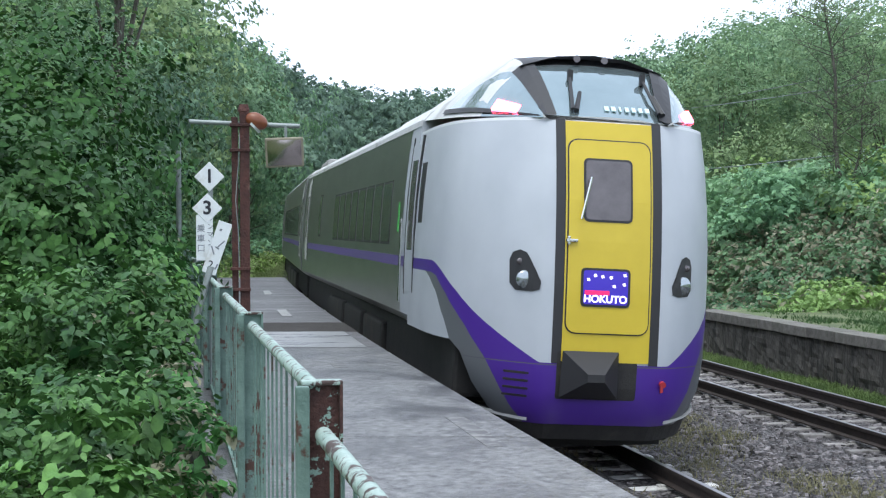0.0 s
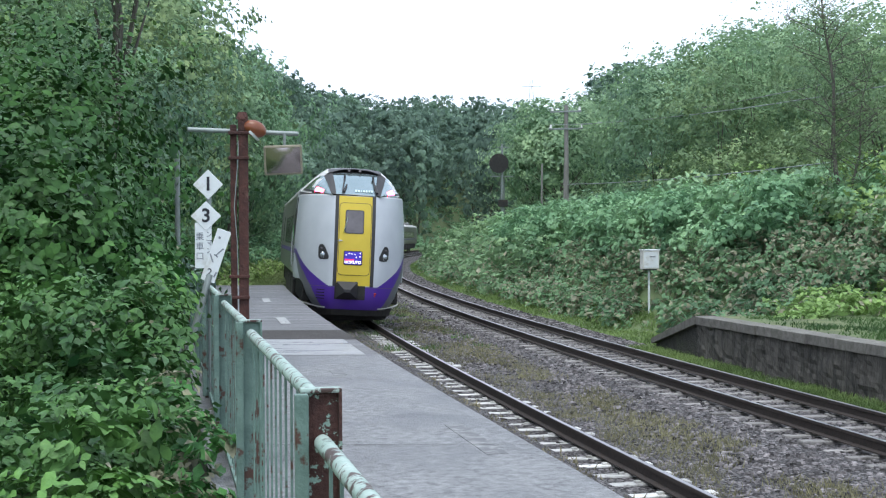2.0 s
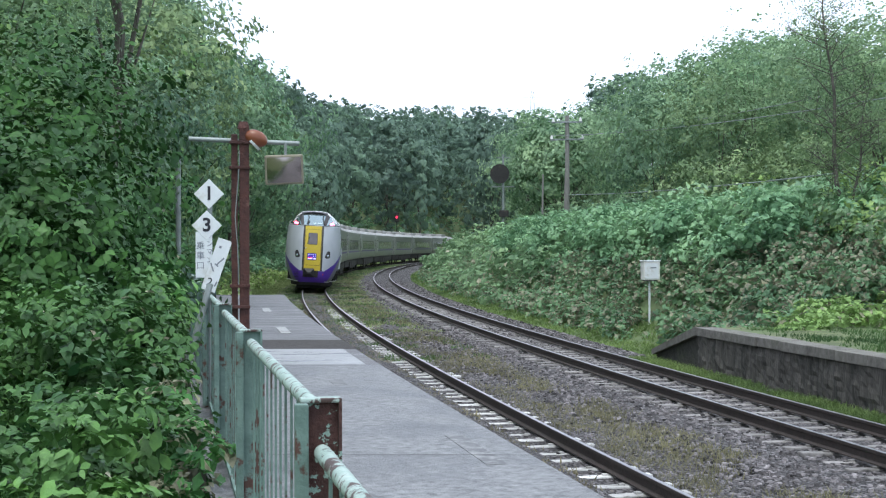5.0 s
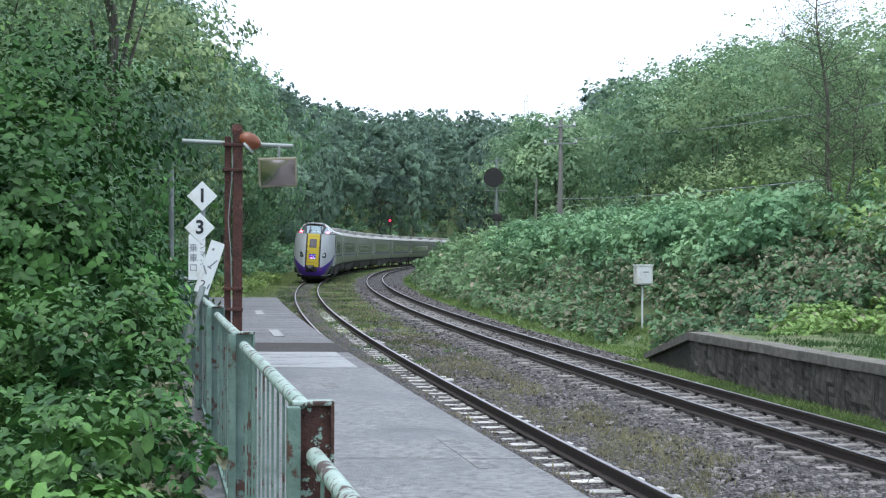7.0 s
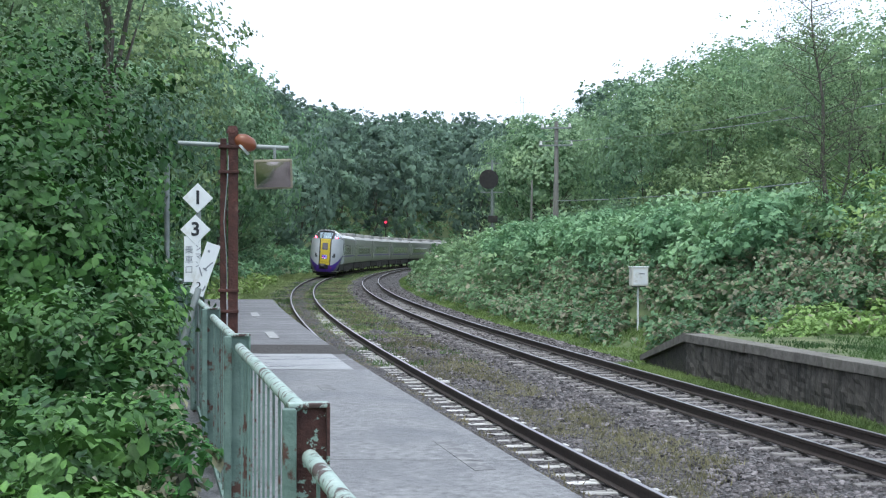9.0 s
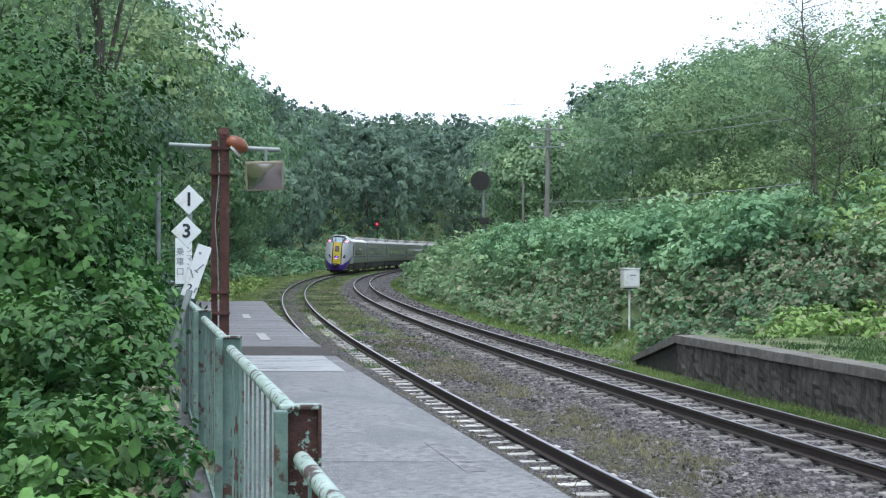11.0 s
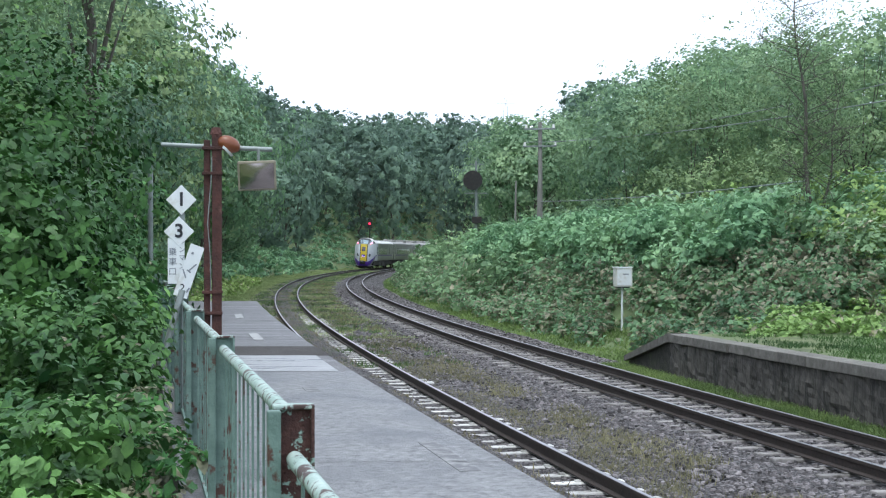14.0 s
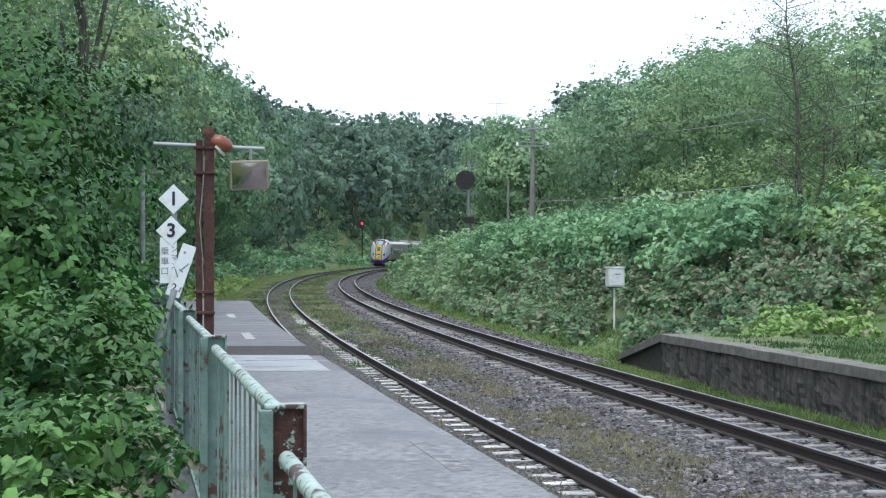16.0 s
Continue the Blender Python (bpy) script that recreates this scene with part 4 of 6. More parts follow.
    cu.materials.append(SIGN_WHITE)
    tx = new("train_name", cu)
    tx.parent = ds
    tx.matrix_basis = pose(-0.03, front_y(0, 1.6) - 0.0435, 1.572, 90, 0, 0)
    # coupler and its recess
    rec = plate("coupler_recess", rounded(-0.45, 0.67, 0.31, 1.11, 0.02, 2), 0.008, 0.03, BLACK, car, "black coupler recess")
    bm = bmesh.new()
    ring = [bm.verts.new(v) for v in ((-0.43, -0.05, 0.69), (0.12, -0.05, 0.69), (0.12, -0.05, 1.12), (-0.41, -0.05, 1.12))]
    tip = [bm.verts.new(v) for v in ((-0.23, -0.3, 0.86), (-0.07, -0.3, 0.86), (-0.07, -0.3, 0.93), (-0.23, -0.3, 0.93))]
    for i in range(4):
        bm.faces.new((ring[i], ring[(i + 1) % 4], tip[(i + 1) % 4], tip[i]))
    bm.faces.new(tip)
    bm.faces.new(ring)
    bmesh.ops.recalc_face_normals(bm, faces=bm.faces)
    part("coupler_cover", bm, DARK_TRIM, car, "faceted black coupler cover")
    for i in range(4):
        z = 0.665 + 0.072 * i
        plate("vent", rounded(-0.89, z, -0.69, z + 0.022, 0.008, 2), 0.006, 0.02, BLACK, car)
    bm = tube((0.56, front_y(0.56, 0.83) - 0.05, 0.83), (0.56, front_y(0.56, 0.83) + 0.02, 0.84), 0.03, seg=10)
    add_box(bm, (0.025, 0.025, 0.08), (0.55, front_y(0.56, 0.83) - 0.035, 0.8))
    part("hose_cap", bm, RED_CAP, car, "small red hose cap")
    for i, w in enumerate((0.06, 0.06, 0.025, 0.05, 0.05, 0.05, 0.06)):
        part("number_bar", box((w * 0.7, 0.012, 0.07), (0.0 + 0.066 * i, 0.355, 3.385), Matrix.Rotation(-0.85, 4, "X")), PALE_MARK, car)
    # skirt under the nose
    bm = bmesh.new()
    pts = [p for p in PLAN if p[1] < 0.75]
    ring = [(-x * 0.93, y + 0.12) for x, y in reversed(pts)] + [(x * 0.93, y + 0.12) for x, y in pts[1:]]
    a = [bm.verts.new((x, y, 0.52)) for x, y in ring]
    b = [bm.verts.new((x * 0.95, y + 0.14, 0.27)) for x, y in ring]
    for i in range(len(ring) - 1):
        bm.faces.new((a[i], a[i + 1], b[i + 1], b[i]))
    bm.faces.new(b)
    bmesh.ops.recalc_face_normals(bm, faces=bm.faces)
    part("skirt", bm, BLACK, car, "black snow-plough skirt")
    bm = box((1.7, 0.5, 0.2), (0, 1.25, 0.24), bevel=0.03)
    add_box(bm, (1.5, 0.3, 0.1), (0, 1.1, 0.16))
    part("rail_guard", bm, BLACK, car, "black rail guard under the nose").matrix_basis = BODY_LEAN.inverted()
    # body behind the nose
    smooth(part("cab_side", extrude(SHELL, 3.2, 3.9), CAB_PAINT, car, "light grey painted cab side"), 30)
    smooth(part("body", extrude(SHELL, 3.9, CAR - 0.3), STEEL, car), 30)
    smooth(part("roof", extrude(ROOF, 3.2, CAR - 0.3), ROOF_WHITE, car), 30)
    for side in (-1, 1):
        part("roof_edge", side_plate(3.2, CAR - 0.3, 3.34, 3.41, side, 0.01, 1), ROOF_WHITE, car)
        add_side(car, side, 5.1, 13.9)
        w = part("window_frame", side_plate(16.2, 16.75, 2.03, 2.86, side, 0.004), SEAL_GREY, car)
        part("pane", side_plate(16.235, 16.715, 2.065, 2.825, side, 0.009), GLASS_SIDE, w)
        d = part("door", side_plate(2.9, 3.55, 1.16, 3.13, side, 0.007, 6), CAB_PAINT, car, "pale painted cab door")
        for y in (2.88, 3.57):
            part("door_seal", side_plate(y - 0.025, y + 0.025, 1.16, 3.22, side, 0.01, 6), DARK_TRIM, d)
        part("door_window", side_plate(3.02, 3.4, 1.95, 2.95, side, 0.012), GLASS_DOOR, d)
        part("grab_rail", tube((side * 1.45, 3.68, 1.35), (side * 1.46, 3.68, 2.3), 0.016, seg=6), CHROME, d)
        part("cab_window", side_plate(2.42, 2.72, 2.25, 2.9, side, -0.004), DARK_TRIM, car)
        part("green_mark", side_plate(4.25, 4.37, 2.15, 2.5, side, 0.005), plain("green_marking" if side < 0 else "green_mark", (0.1, 0.5, 0.12), 0.4), car)
    add_doors(car, CAR - 1.9, CAR - 1.05)
    add_stripe(car, 3.2, CAR - 2.0)
    for y0, y1 in ((6.4, 10.4), (12.6, 16.4)):
        part("roof_unit", box((1.3, y1 - y0, 0.24), (0, (y0 + y1) / 2, 3.73), bevel=0.08), ROOF_GREY, car)
    add_running_gear(car, 0.9, CAR - 0.3)
    add_end(car, CAR - 0.32, 1)
    return car


def place_of(t):
    """How far along the line the nose stands at t seconds."""
    return START + SPEED * t + 0.2405 * t ** 2 - 0.0096 * t ** 3


cars = [make_cab_car(), make_mid_car()]
for _ in range(6):
    cars.append(copy_thing(cars[1], Matrix()))


# ---------------------------------------------------------------- leaves
def leaf_mesh(name, P, N, size, material, aspect=0.62, dry=None, rng=RNG, soft=0.7, corners=4):
    """A mesh of many folded leaves at the points P, facing about N."""
    n = len(P)
    N = N / np.maximum(np.linalg.norm(N, axis=1, keepdims=True), 1e-6)
    H = N
    N = N + rng.normal(size=N.shape) * 0.3
    N = N / np.maximum(np.linalg.norm(N, axis=1, keepdims=True), 1e-6)
    H = H * soft + N * (1 - soft)
    U = np.cross(N, rng.normal(size=(n, 3)))
    U /= np.maximum(np.linalg.norm(U, axis=1, keepdims=True), 1e-6)
    V = np.cross(N, U)
    L = (size * rng.uniform(0.6, 1.3, n))[:, None]
    W = L * aspect
    verts = np.empty((n, corners, 3))
    if corners == 4:
        rim = ((-0.5, 0, 0), (0.08, -0.5, 0.12), (0.5, 0, -0.1), (0.08, 0.5, 0.12))
    else:
        rim = ((-0.5, 0, 0), (-0.2, -0.42, 0.08), (0.16, -0.4, 0.06), (0.55, 0, -0.14), (0.16, 0.4, 0.06), (-0.2, 0.42, 0.08))
    for i, (u, v, w) in enumerate(rim):
        verts[:, i] = P + U * L * u + V * W * v + N * L * w
    me = bpy.data.meshes.new(name)
    co, idx, start, nor = verts.reshape(-1, 3), np.arange(n * corners), np.arange(0, n * corners, corners), np.repeat(H, corners, 0)
    me.vertices.add(len(co))
    me.vertices.foreach_set("co", co.ravel())
    me.loops.add(len(idx))
    me.loops.foreach_set("vertex_index", idx.astype(np.int32))
    me.polygons.add(len(start))
    me.polygons.foreach_set("loop_start", start.astype(np.int32))
    for m in material if isinstance(material, (list, tuple)) else [material]:
        me.materials.append(m)
    if dry:
        me.polygons.foreach_set("material_index", (rng.random(n) < dry).astype(np.int32))
    me.polygons.foreach_set("use_smooth", np.ones(len(start), dtype=bool))
    me.update(calc_edges=True)
    # leaves of one spray share the light that falls on it
    me.normals_split_custom_set_from_vertices(nor)
    return me


def lump_points(C, R, per, rng, flat=1.0, up=0.35, twig=9, inner=1.3, dense=12):
    """Leaves in sprays on the outsides of lumps at C with radii R and larger ones inside: places, facings, sizes."""
    k, m = len(C), max(1, per // twig)
    D = rng.normal(size=(k, m, 3))
    D /= np.linalg.norm(D, axis=2, keepdims=True)
    D[:, :, 2] = np.where(D[:, :, 2] < -0.1, -D[:, :, 2], D[:, :, 2])
    rad = R[:, None, None] * rng.uniform(0.78, 1.1, (k, m, 1))
    T = C[:, None, :] + D * rad * np.array([1, 1, flat])
    spray = R[:, None, None, None] * np.clip(rng.normal(size=(k, m, twig, 3)), -1.5, 1.5) * np.array([0.2, 0.2, 0.11])
    P = T[:, :, None, :] + spray
    N = (D + np.array([0, 0, up]))[:, :, None, :] + rng.normal(size=P.shape) * 0.12
    q = max(3, per // dense)
    E = rng.normal(size=(k, q, 3))
    E /= np.linalg.norm(E, axis=2, keepdims=True)
    PI = C[:, None, :] + E * R[:, None, None] * rng.uniform(0.25, 0.7, (k, q, 1)) * np.array([1, 1, flat])
    NI = E + np.array([0, 0, 0.5]) + rng.normal(size=E.shape) * 0.15
    return (np.concatenate((P.reshape(-1, 3), PI.reshape(-1, 3))), np.concatenate((N.reshape(-1, 3), NI.reshape(-1, 3))),
            np.concatenate((np.ones(k * m * twig), np.full(k * q, inner))))


def billow(X, seed, rough=1.0):
    """How far a crown swells out at the points X of its round form: rounded boughs with creases between them."""
    out = np.empty(len(X))
    for i, d in enumerate(X):
        v = Vector(d)
        v.z *= 1.7
        out[i] = 0.64 + rough * (0.62 * abs(noise.noise(v * 1.25 + Vector((seed * 3.1, 0, 0)))) + 0.44 * abs(noise.noise(v * 2.9 + Vector((0, seed * 2.3, 0)))) + 0.05 * noise.noise(v * 7 + Vector((0, 0, seed))))
    return out


def crown_shape(base, top, radius, count, seed, rough=1.0, twig=8, inner=0.35, fringe=0.06):
    """Leaf places, facings and sizes of one crown: sprays over its boughs and larger leaves inside them."""
    rng = np.random.default_rng(seed)
    axes = np.array([radius, radius, (top - base) / 2])
    mid = np.array([0, 0, (base + top) / 2])

    def skin(D):
        return D * billow(D * axes / radius, seed, rough)[:, None] * axes

    D = rng.normal(size=(count // twig, 3))
    D[:, 2] = np.where(rng.random(len(D)) < 0.3, np.abs(D[:, 2]), D[:, 2])
    D /= np.linalg.norm(D, axis=1, keepdims=True)
    U = np.cross(D, np.array([0.31, 0.52, 0.79]))
    U /= np.linalg.norm(U, axis=1, keepdims=True)
    X = skin(D)
    N = np.cross(skin(D + 0.06 * U) - X, skin(D + 0.06 * np.cross(D, U)) - X)
    N /= np.maximum(np.linalg.norm(N, axis=1, keepdims=True), 1e-6)
    N *= np.sign(np.sum(N * D, axis=1, keepdims=True))
    deep = rng.random((len(D), 1)) < inner
    T = X * np.where(deep, rng.uniform(0.5, 0.9, deep.shape), 1 + rng.normal(size=deep.shape) * fringe * 0.6)
    P = T[:, None] + np.clip(rng.normal(size=(len(D), twig, 3)), -1.6, 1.6) * radius * fringe * np.array([1.2, 1.2, 0.7])
    F = 0.5 * N[:, None] + 0.7 * D[:, None] + np.array([0, 0, 0.15]) + rng.normal(size=P.shape) * 0.14
    S = np.repeat(np.where(deep[:, 0], 1.35, 1.0), twig)
    return P.reshape(-1, 3) + mid, F.reshape(-1, 3), S, T + mid


def crown_mesh(name, base, top, radius, count, leaf, material, seed, corners=4, **shape):
    P, N, S, T = crown_shape(base, top, radius, count, seed, **shape)
    return leaf_mesh(name, P, N, leaf * S, material, rng=np.random.default_rng(seed), corners=corners, soft=0.82), T * np.array([0.75, 0.75, 0.9])


def trunk_mesh(C, h, r, seed, tall=0.8):
    rng = np.random.default_rng(seed)
    bm = bmesh.new()
    p, n = Vector((0, 0, -0.6)), 5
    pts = [p]
    for i in range(n):
        pts.append(Vector((rng.normal() * 0.02 * h, rng.normal() * 0.02 * h, h * (i + 1) / n * tall)))
    for i in range(n):
        add_tube(bm, pts[i], pts[i + 1], r * (1 - 0.17 * i), r * (1 - 0.17 * (i + 1)), 8)
    for c in C[:: max(1, len(C) // 7)]:
        j = min(n, max(1, int(c[2] / h * n * 0.9)))
        add_tube(bm, pts[j], Vector(c), r * 0.28, r * 0.06, 5)
    return bm


def make_tree(label, h, radius, count, leaf, material, seed, base=0.25, r=0.16, group="", corners=4, **shape):
    t = thing("tree", label, "tree", group=group)
    me, C = crown_mesh("crown", h * base, h, radius, count, leaf, material, seed, corners, **shape)
    crown = new("crown", me)
    crown.parent = t
    part("trunk", trunk_mesh(C, h, r, seed, 0.45 if base < 0.1 else 0.75), BARK, t)
    return t


WOODS = "woods on the slopes of the cutting"


def grow_woods():
    kinds = [make_tree("broad-leaved tree with dense green crown on a slope", 11, rad, 3400, 0.34, leaf, 20 + i, base=-0.05, group=WOODS)
             for i, (rad, leaf) in enumerate(((4.4, LEAF_WOOD), (5.2, LEAF_WEED), (4.0, LEAF_WOOD), (4.8, LEAF_WOOD), (3.6, LEAF_WEED)))]
    # far trees take the leaf colour that has the haze painted in
    distant = [make_tree("broad-leaved tree with rounded crown on the far slope", 11, rad, 1000, 0.62, LEAF_HAZED, 25 + i, base=-0.05, group=WOODS)
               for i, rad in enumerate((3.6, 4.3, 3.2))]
    close = [make_tree("broad-leaved tree with layered green crown on the near slope", 11, rad, 5200, 0.22, leaf, 30 + i, base=-0.05, group=WOODS, rough=1.2, inner=0.28, fringe=0.05)
             for i, (rad, leaf) in enumerate(((3.4, LEAF_WOOD), (4.0, LEAF_HILL), (3.0, LEAF_WOOD), (3.6, LEAF_WEED)))]
    rng = np.random.default_rng(11)
    spots = []
    for s0, s1, d0, d1, count, far in ((60, 150, -15, -7.0, 24, 3.2), (60, 330, -26, -7.5, 46, 3.8), (28, 70, -16, -8, 8, 3.0), (150, 420, -90, -26, 16, 7), (230, 420, -60, -8, 32, 5),
                                       (40, 75, 19, 38, 27, 3.3), (70, 210, 17, 44, 32, 4.2), (100, 340, 45, 110, 8, 8), (215, 330, 11, 18, 14, 3), (330, 470, -60, -4, 28, 6)):
        tries = 0
        while count and tries < 3000:
            tries += 1
            s, d = rng.uniform(s0, s1), rng.uniform(d0, d1)
            p = at(s, d)
            if all((p.x - q[0]) ** 2 + (p.y - q[1]) ** 2 > far ** 2 for q in spots):
                spots.append((p.x, p.y, s, d))
                count -= 1
    for i, (x, y, s, d) in enumerate(spots):
        z = height(s, d) - 0.3
        over = min(crest(x - 2.6, y), crest(x, y), crest(x + 2.6, y))
        tall = min((over * rng.uniform(0.98, 1.05) - z) / 10.6, rng.uniform(1.1, 2.0))
        if tall < 0.3:
            continue
        m = pose(x, y, z, 0, 0, rng.uniform(0, 360))
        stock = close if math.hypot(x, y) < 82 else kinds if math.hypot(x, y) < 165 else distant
        o = copy_thing(stock[i % len(stock)], m)
        o.matrix_basis = m
        k = min(max(tall, 0.6), 1.3) * rng.uniform(0.95, 1.15)
        o.scale = (k, k, tall)
    # the patterns themselves stand on the ridge behind
    for i, o in enumerate(kinds + close + distant):
        p = at(150 + 22 * i, -40)
        o.matrix_basis = pose(p.x, p.y, height(150 + 22 * i, -40) - 0.3, 0, 0, 50 * i)


grow_woods()


def far_woods():
    """The wooded ridge that closes the valley: crowns without number."""
    r = np.random.default_rng(14)
    shapes = [crown_shape(-6, 6, 4.5, 360, 90 + i) for i in range(5)]
    P, N, S = [], [], []
    for y in (300, 325, 352, 382, 415, 450):
        x = -0.15 * y
        while x < 0.11 * y:
            k = r.uniform(0.75, 1.3)
            top = crest(x, y) + r.uniform(-1.6, 1.2) - (450 - y) * 0.03
            p, f, size, _ = shapes[r.integers(5)]
            a = r.uniform(0, 6.28)
            turn = np.array([[math.cos(a), math.sin(a), 0], [-math.sin(a), math.cos(a), 0], [0, 0, 1]])
            P.append(p @ turn * k + np.array([x, y + r.normal() * 3, top - 5.4 * k]))
            N.append(f @ turn)
            S.append(size)
            x += 4.5 * k * r.uniform(0.7, 1.2)
    # the ridge wears the same green with haze in its colour
    me = leaf_mesh("far_woods", np.concatenate(P), np.concatenate(N), 0.95 * np.concatenate(S), LEAF_HAZED, rng=r)
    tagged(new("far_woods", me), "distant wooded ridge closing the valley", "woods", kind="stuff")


far_woods()


def thicket(name, label, spots, leaf, per, material, seed, radius=(0.35, 0.75), dry=0.0, flat=0.8, corners=4):
    """Low growth without number: many clumps of leaves at the places (x, y, z)."""
    r = np.random.default_rng(seed)
    C = np.array(spots)
    R = r.uniform(*radius, len(C))
    P, N, S = lump_points(C, R, per, r, flat, 0.6, dense=5)
    me = leaf_mesh(name, P, N, leaf * S, [material, LEAF_DRY], dry=dry, rng=r, corners=corners)
    tagged(new(name, me), label, "undergrowth", kind="stuff")


def slope_spots(s0, s1, d0, d1, n, lift, seed, power=1.0, keep=None):
    r = np.random.default_rng(seed)
    out = []
    while len(out) < n:
        s, d = s0 + (s1 - s0) * r.random() ** power, r.uniform(d0, d1)
        p = at(s, d)
        if keep and not keep(p):
            continue
        out.append((p.x, p.y, height(s, d) + r.uniform(*lift)))
    return out


# the far slopes
thicket("slope_undergrowth", "dense green undergrowth on the wooded slope", slope_spots(46, 330, -20, -4.8, 1400, (-0.2, 0.8), 31), 0.34, 36, LEAF_KNOT, 31, (0.5, 1.1), 0.01)
thicket("slope_weeds", "light green weeds and grass at the foot of the wooded slope", slope_spots(44, 120, -7.5, -3.4, 620, (-0.15, 0.35), 47), 0.2, 27, LEAF_FRESH, 47, (0.3, 0.6), 0.06)
thicket("bank_undergrowth", "dense green undergrowth under the trees of the bank", slope_spots(60, 330, 7.6, 24, 1000, (0.1, 1.2), 32), 0.33, 36, LEAF_WEED, 32, (0.5, 1.1), 0.02)
thicket("hill_undergrowth", "green scrub between the trees on the hillside", slope_spots(24, 120, 15, 50, 1150, (0.0, 1.5), 33), 0.4, 36, LEAF_WOOD, 33, (0.7, 1.4))
# broad-leaved growth on the bank beside the far track


def away_from_box(p):
    return not (p.y < 41.8 and 0.104 * p.y < p.x < 0.125 * p.y)


thicket("knotweed", "tall broad-leaved weeds covering the bank beside the track", slope_spots(36, 82, 9.6, 16.5, 1200, (0.1, 1.7), 34, 1.0, lambda p: noise.noise((p.x * 0.3, p.y * 0.16, 3)) > -0.3), 0.2, 63, LEAF_KNOT, 34, (0.35, 0.75))
thicket("bank_weeds", "mixed weeds with withered leaves at the foot of the bank", slope_spots(30, 130, 7.2, 10.6, 1700, (-0.15, 0.45), 35, 1.3, away_from_box), 0.16, 36, LEAF_WEED, 35, (0.22, 0.5), 0.35)
thicket("platform_weeds", "fresh light green weeds behind the old platform", slope_spots(26.8, 31.5, 6.9, 9.8, 90, (0.0, 0.4), 36) + slope_spots(12, 30, 9.8, 12.5, 70, (0.1, 0.5), 39), 0.13, 63, LEAF_FRESH, 36, (0.25, 0.5), 0.05)
thicket("scrub", "green scrub behind the old platform", slope_spots(8, 42, 11.5, 27, 760, (-0.1, 1.3), 37), 0.16, 63, LEAF_WEED, 37, (0.45, 0.95), 0.08)
thicket("platform_weeds", "bright yellow-green bushes behind the old platform", slope_spots(27, 37, 12.2, 15.5, 130, (0.1, 1.0), 45), 0.14, 63, LEAF_FRESH, 45, (0.35, 0.65), 0.02)
thicket("bank_weeds", "withered greyish weeds on the bank", slope_spots(30, 60, 9.2, 12.5, 420, (0.0, 0.7), 46, 1.2, away_from_box), 0.15, 45, LEAF_WEED, 46, (0.25, 0.5), 0.42)
thicket("scrub", "yellow-green bushes before the hillside trees", slope_spots(46, 84, 16.5, 25, 240, (0.8, 3.2), 48, 1.0, lambda p: noise.noise((p.x * 0.2, p.y * 0.2, 9)) > -0.05), 0.2, 54, LEAF_HILL, 48, (0.6, 1.2))
thicket("scrub", "yellow-green scrub patches on the bank", slope_spots(18, 46, 12, 26, 260, (0.3, 1.9), 38, 1.0, lambda p: noise.noise((p.x * 0.25, p.y * 0.25, 6)) > 0.05), 0.16, 63, LEAF_FRESH, 38, (0.45, 0.9))


# near the camera, behind the fence
def near_spots(n, y0, y1, seed, wide=5.0):
    r = np.random.default_rng(seed)
    out = []
    for _ in range(n):
        y = r.uniform(y0, y1)
        out_by = 0.4 + wide * r.random() ** 1.2
        x = 0.394 - 0.2118 * y - out_by
        top = 0.85 + 0.135 * (y - 5) + 0.17 * out_by + 0.25 * math.sin(y * 1.7 + out_by * 2)
        out.append((x, y, top * r.uniform(0.5, 1.0) - 0.1))
    return out


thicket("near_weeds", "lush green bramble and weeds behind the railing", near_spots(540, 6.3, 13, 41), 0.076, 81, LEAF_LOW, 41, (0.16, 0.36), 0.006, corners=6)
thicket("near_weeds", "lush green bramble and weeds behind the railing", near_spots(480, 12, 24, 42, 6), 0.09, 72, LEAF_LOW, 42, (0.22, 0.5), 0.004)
WITHER = np.random.default_rng(43)
thicket("withered_weeds", "pale withered stalks and leaves beside the railing", [(0.394 - 0.2118 * y - WITHER.uniform(0.15, 0.45), y, WITHER.uniform(0.8, 1.35)) for y in WITHER.uniform(7.0, 9.6, 24)], 0.07, 27, LEAF_LOW, 43, (0.1, 0.2), 0.3)


